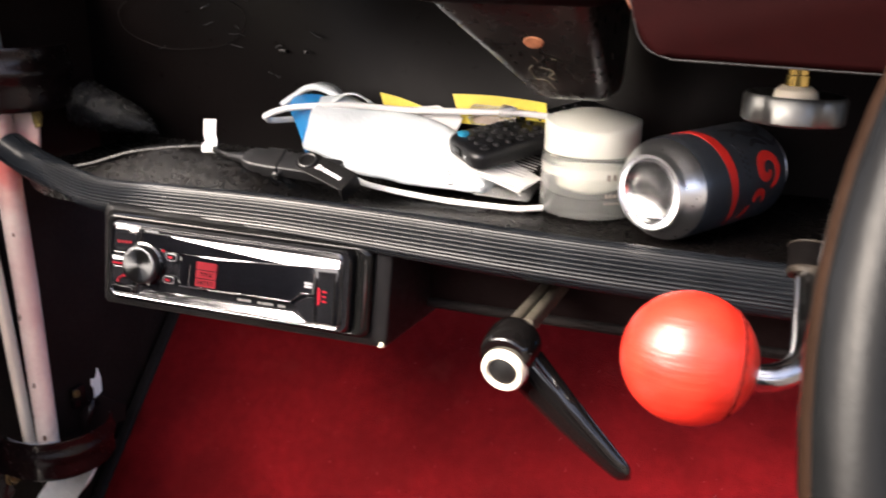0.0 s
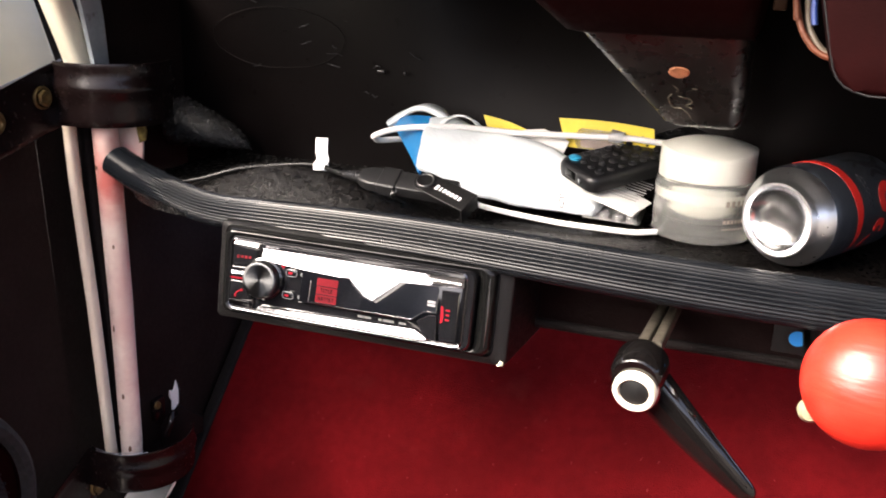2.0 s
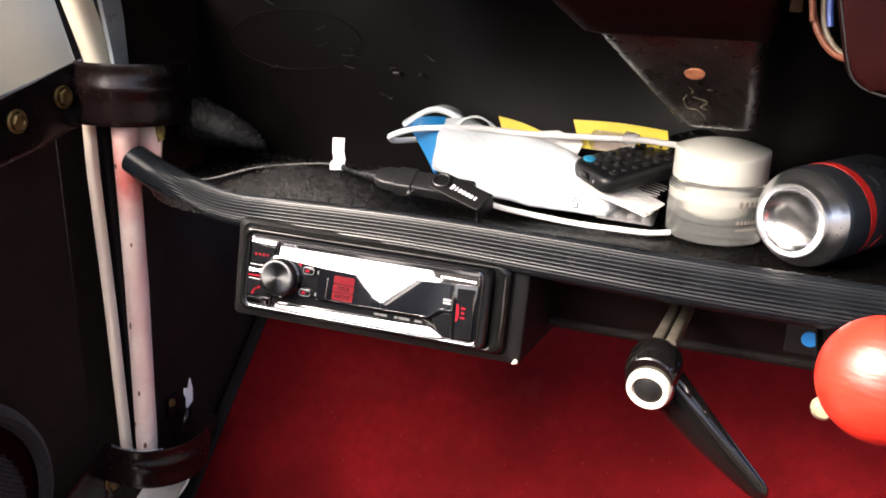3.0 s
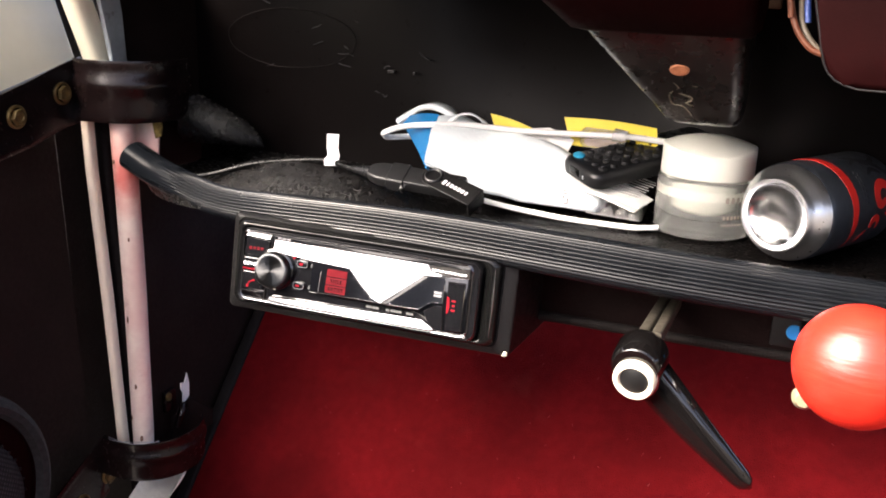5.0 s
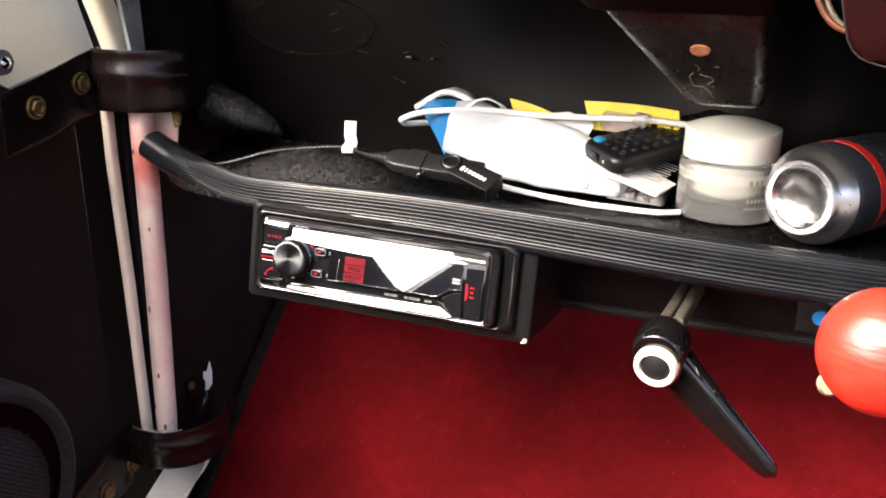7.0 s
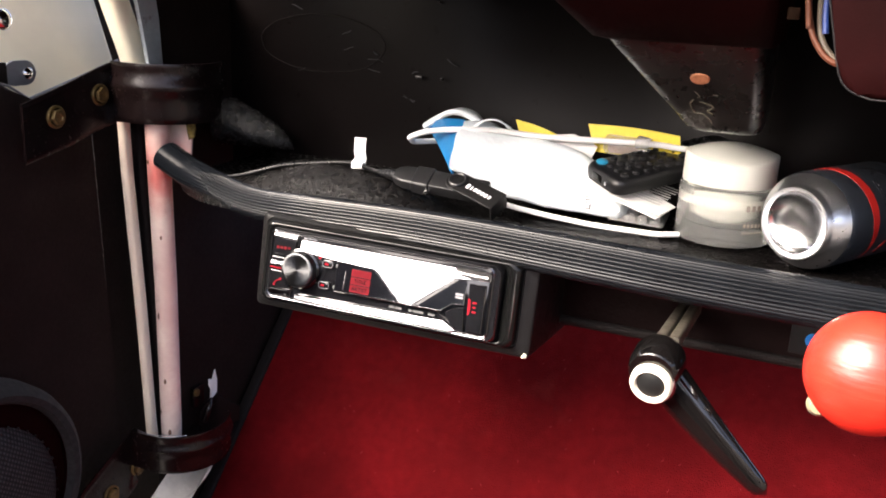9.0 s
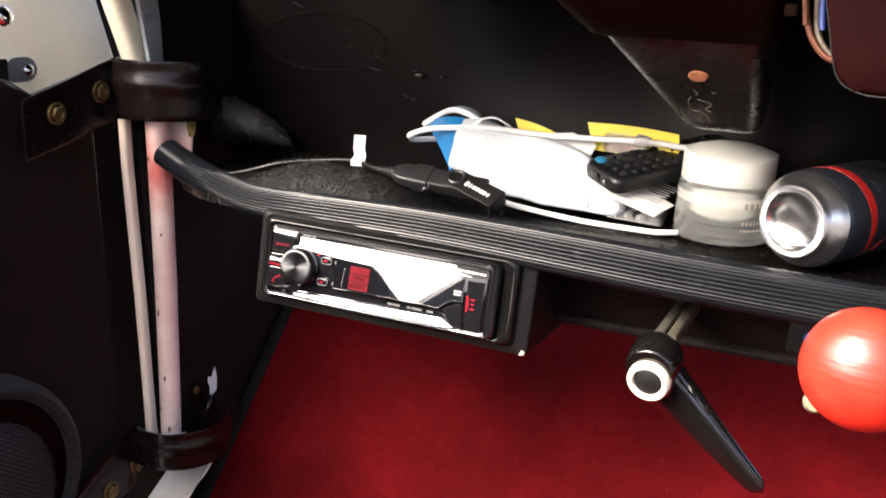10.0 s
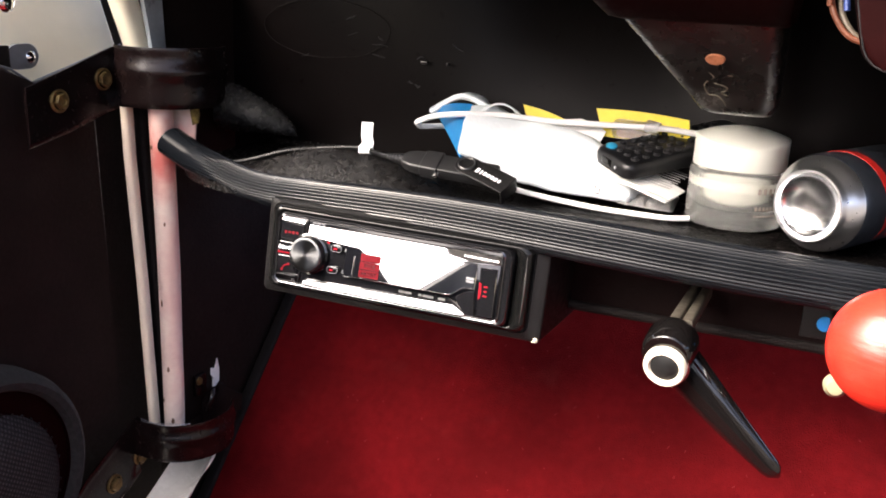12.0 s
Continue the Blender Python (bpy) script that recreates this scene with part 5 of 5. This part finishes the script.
KNM = axes((-0.0150, 0.452, 0.6955), (0.02, 0.03, 1))
secs = []
for z, k in ((0.0012, 0.93), (0.0024, 1.0), (0.012, 1.0), (0.0135, 0.95), (0.0128, 0.85), (0.0112, 0.6), (0.0112, 0.2)):
    secs.append([KNM @ Vector((lobe(a) * k * math.cos(a), lobe(a) * k * math.sin(a), z)) for a in [2 * math.pi * i / 80 for i in range(80)]])
part("wing_knob", rings(bmesh.new(), secs), M_ZINC, ctl, "five-lobed cast knob", angle=50)
part("washer", lathe([(0.004, 0.0112), (0.0095, 0.0118), (0.0088, 0.0150), (0.0062, 0.0170), (0.004, 0.0170)], KNM, 30), M_CREAM, ctl, "cream domed washer")
part("stem", lathe([(0.0, 0.016), (0.0052, 0.016), (0.0052, 0.0215), (0.0046, 0.022), (0.0046, 0.09), (0, 0.09)], KNM, 24), M_BRASS, ctl, "brass stem")

wires = thing("wiring", (-0.085, 0.44, 0.75), "coloured wires hanging beside the binnacle", "wiring")
for pts, m_w, m_s in (([(-0.0955, 0.446, 0.772), (-0.0925, 0.445, 0.757), (-0.0885, 0.443, 0.7475), (-0.0815, 0.441, 0.7400), (-0.072, 0.440, 0.737)], M_ORANGE, M_ORANGE), ([(-0.0895, 0.448, 0.774), (-0.0880, 0.447, 0.756), (-0.0845, 0.444, 0.7465), (-0.0775, 0.442, 0.7395), (-0.068, 0.441, 0.737)], M_BEIGE, M_BEIGE), ([(-0.0865, 0.445, 0.774), (-0.0862, 0.4445, 0.762), (-0.0848, 0.443, 0.752)], M_BLUEWIRE, M_BLUEWIRE), ([(-0.0955, 0.4445, 0.771), (-0.0940, 0.4440, 0.763), (-0.0925, 0.4435, 0.754)], M_ORANGE, M_ORANGE)):
    part("wire", sweep(smooth_path(pts, 6), r=0.0015, seg=10), m_w, wires)
part("connector", bbox((0.006, 0.005, 0.006), (-0.1005, 0.450, 0.7605), 0.001), M_BROWN, wires)

# ---- steering wheel ----
WA = Vector((0.114, -0.865, 0.49)).normalized()
WM = axes((0.203, 0.245, 0.673), WA)
wheel = thing("steering_wheel", WM, "black single-spoke steering wheel with a brown inset line", "steering wheel")
R, r = 0.202, 0.0128


def torus(R, rr, tube=20, seg=96, zc=0.0, flat=1.0):
    secs = []
    for i in range(seg):
        a = 2 * math.pi * i / seg
        secs.append([((R + rr * math.cos(b)) * math.cos(a), (R + rr * math.cos(b)) * math.sin(a), zc + rr * flat * math.sin(b)) for b in [2 * math.pi * k / tube for k in range(tube)]])
    return rings(bmesh.new(), secs, closed=True)


part("rim", torus(R, r), M_WHEEL, wheel, "glossy dark grey rim", world_space=False)
part("inset", torus(R + 0.0098, 0.0032, 12, 96, 0.0030), M_BROWN, wheel, "brown inset round the rim", world_space=False)
part("spoke", sweep([(-R, 0, 0), (-0.1, 0, -0.025), (0, 0, -0.04)], r=0.0085, seg=16), M_WHEEL, wheel, world_space=False)
part("hub", lathe([(0.0, -0.02), (0.02, -0.022), (0.028, -0.03), (0.03, -0.06), (0.0, -0.06)], None, 32), M_WHEEL, wheel, world_space=False)

# ---- door, hinges and pillar ----
DY = axes((-0.655, 0, 0), (1, 0, 0), (0, 1, 0))  # plane of the door: x along the car, y up
door = thing("front_door", (-0.66, 0.0, 0.1), "cream painted car door with a black vinyl card", "car door")
part("upper_skin", prism([(0.25, 0.655), (0.48, 0.655), (0.487, 0.656), (0.592, 0.665), (0.597, 0.690), (0.592, 0.750), (0.585, 0.80), (0.30, 0.80), (0.25, 0.74)], 0.02, DY @ Matrix.Translation((0, 0, -0.026)) @ Matrix(((1, 0, 0, 0), (0, 1, 0, 0), (0, -0.30, 1, 0.30 * 0.665), (0, 0, 0, 1))), 0.004), M_WHITE_PAINT, door, "cream white painted metal skin")
# runs on past the door's front edge to block outside light
part("lower_skin", prism([(-0.55, 0.05), (0.63, 0.05), (0.63, 0.66), (0.47, 0.66), (-0.55, 0.60)], 0.02, DY @ Matrix.Translation((0, 0, -0.029)), 0.0), M_VINYL_DOOR, door)
# card's unseen rear top is raised to darken part of the radio's reflection
part("card", prism([(-0.55, 0.08), (0.555, 0.08), (0.556, 0.30), (0.545, 0.640), (0.500, 0.6585), (0.487, 0.663), (0.474, 0.672), (0.458, 0.681), (0.43, 0.687), (0.25, 0.690), (0.10, 0.735), (-0.10, 0.742), (-0.40, 0.742), (-0.47, 0.733), (-0.55, 0.728)], 0.012, DY @ Matrix.Translation((0, 0, -0.004)), 0.003), M_VINYL_DOOR, door, "black vinyl door card")
# pressed fold in the skin, coloured grey for the shadow along it
part("press_line_shadow", sweep([(-0.656, 0.40, 0.699), (-0.656, 0.470, 0.6785), (-0.656, 0.489, 0.6668), (-0.656, 0.588, 0.6915)], r=0.0011, seg=8), M_STRAP, door)
bm = prism(rounded(0.03, 0.019, 0.009, 5), 0.003, DY @ Matrix.Translation((0.484, 0.687, -0.005)), 0.0008)
part("strap_plate", bm, M_STRAP, door, "grey metal strap end")
part("strap", bbox((0.003, 0.12, 0.018), (-0.6575, 0.411, 0.687), 0.001), M_HEM, door, "black strap")
part("strap_screw", lathe([(0.0048, 0.0), (0.0046, 0.0012), (0.0026, 0.0028), (0.0, 0.0032)], DY @ Matrix.Translation((0.4905, 0.6865, -0.002)), 24), M_CHROME, door, "domed screw")
part("rivet", lathe([(0.0082, 0.0), (0.008, 0.0022), (0.0055, 0.0046), (0.0, 0.0056)], DY @ Matrix.Translation((0.4745, 0.7275, -0.006)), 28), M_CHROME, door, "chrome domed rivet")

SPK = Vector((-0.632, 0.387, 0.367))
spk = thing("speaker", (-0.64, 0.385, 0.28), "round black door speaker with a cloth grille", "speaker")
SM = axes(SPK, (1, 0, 0), (0, 1, 0))
part("surround", lathe([(0.080, 0.008), (0.083, 0.0135), (0.088, 0.0150), (0.093, 0.011), (0.096, 0.003), (0.097, -0.012)], SM, 72), M_FELT, spk, "dark grey foam surround")
part("dish", lathe([(0.080, 0.008), (0.081, 0.003), (0.0, 0.001)], SM, 56), M_MAROON, spk)
bm = lathe([(0.0, 0.0215), (0.035, 0.0195), (0.062, 0.0125), (0.0745, 0.003)], SM @ Matrix.Translation((-0.003, -0.014, 0)), 64)
grille = part("grille", bm, M_MESH, spk, "fine black cloth grille")
for k in range(46):
    a = radians(8 * k)
    p = SM @ Vector((-0.003 + 0.0748 * math.cos(a), -0.014 + 0.0748 * math.sin(a), 0.004))
    part("stitch", bbox((0.0016, 0.0016, 0.0024), p, 0.0004, segs=1), M_POD, grille)

strip = thing("door_seal", (-0.635, 0.57, 0.35), "cream door edge strip beside a black seal", "door seal")
part("strip", sweep([(-0.632, 0.5645, 0.655), (-0.632, 0.5658, 0.60), (-0.632, 0.5732, 0.48), (-0.632, 0.5790, 0.345), (-0.632, 0.5805, 0.32)], profile=rounded(0.0108, 0.008, 0.003, 3), up=(1, 0, 0)), M_STRIP, strip)
part("seal", sweep([(-0.632, 0.5815, 0.67), (-0.632, 0.5825, 0.60), (-0.632, 0.589, 0.48), (-0.632, 0.595, 0.32)], profile=rounded(0.011, 0.014, 0.004, 3), up=(1, 0, 0)), M_HEM, strip, "black rubber seal")
# filler added behind the seal to keep the sky from showing through
part("backing", bbox((0.006, 0.13, 0.17), (-0.716, 0.625, 0.745), 0.001), M_HEM, strip, "black filler that blocks the sky behind the door gap")
part("upper_seal", sweep(smooth_path([(-0.642, 0.590, 0.680), (-0.642, 0.578, 0.715), (-0.642, 0.564, 0.750), (-0.642, 0.542, 0.80)], 4), profile=rounded(0.012, 0.014, 0.004, 3), up=(1, 0, 0)), M_HEM, strip)

post = thing("windscreen_pillar", (-0.60, 0.57, 0.2), "pale pink painted tubular pillar, chipped and stained", "pillar")
bm = sweep([(-0.5955, 0.5645, 0.665), (-0.596, 0.565, 0.64), (-0.600, 0.5715, 0.50), (-0.604, 0.5750, 0.36), (-0.605, 0.5755, 0.328)], r=0.0106, seg=28, taper=lambda u: 1.0 - 0.15 * u)
part("tube", bm, M_POLE, post)
part("upper_post", sweep(smooth_path([(-0.628, 0.585, 0.66), (-0.628, 0.5785, 0.692), (-0.628, 0.5565, 0.746), (-0.628, 0.532, 0.81)], 5), profile=rounded(0.022, 0.02, 0.008, 4), up=(1, 0, 0)), M_WHITE_PAINT, post, "cream painted upper pillar")
GUS = axes((-0.5835, 0.5860, 0.6400), (0.25, -1, 0.1))
part("gusset", prism([(-0.014, 0.024), (0.0030, 0.024), (0.0060, 0.004), (0.0078, -0.006), (0.0072, -0.030), (0.0066, -0.0385), (0.0, -0.0350), (-0.014, -0.0345)], 0.003, GUS, 0.0008), M_POLE, post, "pale bracket beside the pillar")
part("crease", sweep(smooth_path([GUS @ Vector(p) for p in ((0.0012, 0.023, 0.0018), (0.0020, 0.010, 0.0020), (0.0016, -0.004, 0.0018))], 4), r=0.0007, seg=8), M_POLE, post)
part("rust_patch", prism([(-0.0020, 0.022), (0.0046, 0.022), (0.0062, 0.015), (0.0102, -0.001), (0.0094, -0.008), (0.0050, -0.0105), (0.0036, -0.004), (0.0030, 0.002), (0.0004, 0.010), (-0.0012, 0.016)], 0.0038, GUS, 0.0006), M_FOAM, post, "crumbling yellow foam edge")
part("inner_strip", prism([(0.580, 0.675), (0.596, 0.675), (0.592, 0.730), (0.582, 0.790), (0.552, 0.790), (0.568, 0.740)], 0.004, DY @ Matrix.Translation((0, 0, 0.039)), 0.001), M_GREY_PAINT, post, "bluish grey painted edge with rust stains")
secs = []
for i in range(13):
    u = (i / 12) ** 2
    c = Vector((-0.597, 0.596 - 0.150 * u - 0.025 * i / 12, 0.303 - 0.105 * u))
    w = 0.025 + 0.059 * u + 0.025 * i / 12
    secs.append([(c.x + 0.02 * math.sin(a), c.y + w * math.cos(a), c.z + 0.02 * math.cos(a)) for a in [2 * math.pi * k / 24 for k in range(24)]])
part("foot", rings(bmesh.new(), secs), M_FOOT, post, "flared cream painted pillar foot", angle=60)


def hinge(z0, z1, base, edges, bolts, label, turn):
    """A pressed hinge: one folded sheet, a strap on the door that wraps round the pillar as a drum."""
    th = thing("hinge_bracket", base, label, "hinge", group="door hinges")
    cx, cy, rad = -0.606, 0.590, 0.0440
    ys = [e[0] for e in edges]
    plan = [(-0.6300, ys[0] + (0.546 - ys[0]) * k / 22, 0.0) for k in range(23)]
    plan += [(cx + rad * math.cos(radians(a)), cy + rad * math.sin(radians(a)), 1.0) for a in range(240, 240 + turn, 6)]
    plan = smooth_path(plan, 2)
    n = len(plan)

    def height(y, on_drum, way):
        if on_drum >= 1.0:
            return z1 if way else z0
        for (ya, la, ha), (yb, lb, hb) in zip(edges, edges[1:]):
            if ya <= y <= yb:
                u = (y - ya) / (yb - ya)
                return (ha + (hb - ha) * u) if way else (la + (lb - la) * u)
        return edges[-1][2] if way else edges[-1][1]

    inner, outer = [], []
    for i, p in enumerate(plan):
        d = plan[min(i + 1, n - 1)] - plan[max(i - 1, 0)]
        out = Vector((-d.y, d.x, 0)).normalized() * -1
        g = min(1.0, max(0.0, p.z))
        lo, hi = height(p.y, g, 0), height(p.y, g, 1)
        fold = math.exp(-((i - 46) / 5.0) ** 2)
        a_row, b_row = [], []
        for k in range(21):
            v = k / 20
            ridge = g * 0.0024 * math.exp(-((v - 0.60) / 0.13) ** 2) + g * 0.0016 * math.exp(-((v - 1.0) / 0.06) ** 2)
            flare = fold * 0.0050 * math.exp(-((v - 0.0) / 0.16) ** 2) + (1 - g) * 0.0014 * math.exp(-((v - 1.0) / 0.06) ** 2)
            soft = 0.0016 * (math.exp(-v / 0.03) + math.exp(-(1 - v) / 0.03))
            z = lo + (hi - lo) * v
            q = Vector((p.x, p.y, z))
            b_row.append(q + out * (0.0030 + ridge + flare - soft))
            a_row.append(q + out * (ridge + flare))
        outer.append(b_row)
        inner.append(a_row)
    secs = [b_row + a_row[::-1] for a_row, b_row in zip(inner, outer)]
    part("leaf", rings(bmesh.new(), secs), M_BLACK_PAINT, th, "folded black painted sheet", angle=60)
    m = Matrix.Translation((cx, cy, 0))
    part("cap", lathe([(rad - 0.0008, z0 + 0.004), (0.030, z0 + 0.005), (0.0, z0 + 0.006)], m, 40), M_SKIRT, th, "dull black plate inside the drum")
    part("dimple", lathe([(0.0032, 0.0004), (0.0024, 0.0), (0.0, -0.0002)], axes((cx - 0.006, cy - rad - 0.0026, z0 + 0.34 * (z1 - z0)), (-0.12, -1, 0)), 16), M_SKIRT, th, "small dark dimple")
    for (y, z) in bolts:
        bm_at = DY @ Matrix.Translation((y, z, 0.028)) @ Matrix.Rotation(23 * y + 31 * z, 4, "Z")
        bt = part("bolt", lathe([(0.0090, 0.0), (0.0090, 0.0012), (0.0084, 0.0018), (0.0070, 0.0018)], bm_at, 28), M_BOLT, th, "yellow plated bolt with washer")
        bmh = lathe([(0.0066, 0.0015), (0.0066, 0.0040), (0.0058, 0.0047), (0.0036, 0.0047), (0.0030, 0.0042), (0, 0.0042)], bm_at, 6)
        part("bolt_head", bmh, M_BOLT, bt)
    return th


hinge(0.646, 0.6955, (-0.6, 0.55, 0.64), [(0.456, 0.622, 0.6680), (0.500, 0.630, 0.6800), (0.535, 0.640, 0.6905), (0.553, 0.646, 0.6950)], [(0.534, 0.6685), (0.4865, 0.6555)], "black painted upper door hinge with two plated bolts", 168)
hinge(0.321, 0.359, (-0.6, 0.55, 0.32), [(0.440, 0.262, 0.2920), (0.487, 0.272, 0.3270), (0.535, 0.288, 0.3500), (0.553, 0.306, 0.3590)], [(0.5520, 0.3165), (0.5165, 0.3055)], "black painted lower door hinge with two plated bolts", 168)
tie = thing("wire_tie", (-0.61, 0.555, 0.362), "thin twisted pale wire lying on the lower hinge", "wire")
for ph in (0.0, math.pi):
    way = []
    for k in range(15):
        u = k / 14
        b = radians(258 + 58 * u)
        way.append((-0.606 + 0.0478 * math.cos(b), 0.590 + 0.0478 * math.sin(b), 0.3608 + 0.0010 * math.cos(ph + 5.0 * u)))
    part("strand", sweep(smooth_path(way, 3), r=0.00028, seg=6), M_STRAP, tie)
part_t = thing("torn_sticker", (-0.617, 0.655, 0.37), "torn white sticker on the kick panel", "sticker")
part("paper", prism([(-0.004, -0.016), (0.007, -0.010), (0.008, 0.004), (0.005, 0.016), (0.001, 0.006), (-0.005, 0.009), (-0.006, 0.002), (-0.002, -0.003)], 0.0015, axes((-0.6165, 0.652, 0.362), (1, 0, 0), (0, 1, 0)), 0.0004, segs=1), M_PAPER, part_t)
fit_t = thing("kick_panel_clip", (-0.615, 0.63, 0.36), "worn metal clip on the kick panel", "clip")
part("clip", bbox((0.006, 0.016, 0.022), (-0.614, 0.626, 0.362), 0.002), M_BLACK_PAINT, fit_t)
part("screw", lathe([(0.004, 0), (0.0036, 0.002), (0, 0.0026)], axes((-0.611, 0.621, 0.368), (1, 0, 0), (0, 1, 0)), 16), M_BOLT, fit_t)
stop = thing("door_stop", (-0.605, 0.645, 0.34), "black painted folded bracket behind the lower hinge", "bracket")
part("plate", prism([(-0.020, -0.016), (0.022, -0.012), (0.024, 0.004), (0.012, 0.010), (0.004, 0.020), (-0.006, 0.016), (-0.018, 0.006)], 0.004, axes((-0.602, 0.640, 0.339), (0.8, -0.55, 0.2), (0.5, 0.85, 0)), 0.0012), M_SKIRT, stop)
part("lug", sweep(smooth_path([(-0.600, 0.618, 0.340), (-0.597, 0.622, 0.353), (-0.600, 0.629, 0.358), (-0.604, 0.638, 0.352)], 5), r=0.0032, seg=10), M_BLACK_PAINT, stop, "bent black lug")
part("chip", bbox((0.003, 0.004, 0.006), (-0.5965, 0.6215, 0.3525), 0.001), M_STRAP, stop, "bare metal chip")

for z, a, w, h in ((0.612, 250, 0.003, 0.004), (0.470, 262, 0.002, 0.007), (0.405, 285, 0.0022, 0.005), (0.372, 240, 0.0022, 0.005), (0.352, 300, 0.003, 0.006), (0.338, 275, 0.003, 0.005), (0.545, 300, 0.0018, 0.004)):
    u = (z - 0.5) / 0.14
    c = Vector((-0.600 + 0.004 * u, 0.5715 - (0.0065 if u > 0 else 0.0035) * u, z))
    out = Vector((math.cos(radians(a)), math.sin(radians(a)), 0))
    rr = 0.0106 * (1.0 - 0.17 * min(1.0, (0.665 - z) / 0.385))
    poly = [(w * q * math.cos(t), h * q * math.sin(t)) for t, q in [(2 * math.pi * k / 9, 0.35 + 0.3 * (0.5 + 0.5 * noise.noise((k * 1.7, z * 90, 0)))) for k in range(9)]]
    part("chip", prism(poly, 0.0006, axes(c + out * (rr - 0.0002), out, Vector((0, 0, 1)).cross(out)), 0), M_CHIP, post, "brown chip in the paint")

# faint ring and fixings on the front wall
rg = thing("wall_ring", (-0.515, 0.699, 0.70), "faint scuffed ring pressed in the black wall", "ring mark")
secs = []
WR = axes((-0.515, 0.698, 0.711), (0, -1, 0))
for i in range(72):
    a = 2 * math.pi * i / 72
    wob = 1 + 0.03 * noise.noise((math.cos(a) * 2, math.sin(a) * 2, 0))
    secs.append([WR @ Vector(((0.066 * wob + 0.0003 * math.cos(b)) * math.cos(a), (0.026 * wob + 0.0003 * math.cos(b)) * math.sin(a), 0.0005 * math.sin(b))) for b in [2 * math.pi * k / 6 for k in range(6)]])
part("ring", rings(bmesh.new(), secs, closed=True), M_HEM, rg)
rnd = random.Random(11)
smears = thing("wall_scuffs", (-0.45, 0.698, 0.70), "faint grey scuff marks on the black wall", "scuff marks")
for k in range(16):
    x, z, a = rnd.uniform(-0.58, -0.38), rnd.uniform(0.655, 0.775), rnd.uniform(-0.5, 0.5)
    n = rnd.uniform(0.004, 0.016)
    way = [(x + n * (j / 3 - 0.5) * math.cos(a), 0.6990 + 0.0003 * (j % 2), z + n * (j / 3 - 0.5) * math.sin(a) + rnd.uniform(-0.001, 0.001)) for j in range(4)]
    part("scuff", sweep(smooth_path(way, 4), r=rnd.uniform(0.0003, 0.0006), seg=6), M_WALL_SCUFF, smears)
for x, w in ((-0.414, 0.007), (-0.392, 0.003)):
    wc = thing("wall_clip", (x, 0.698, 0.688), "small metal fixing on the black wall", "clip")
    part("clip", bbox((w, 0.004, 0.0026), (x, 0.697, 0.688), 0.0008), M_COWL, wc)
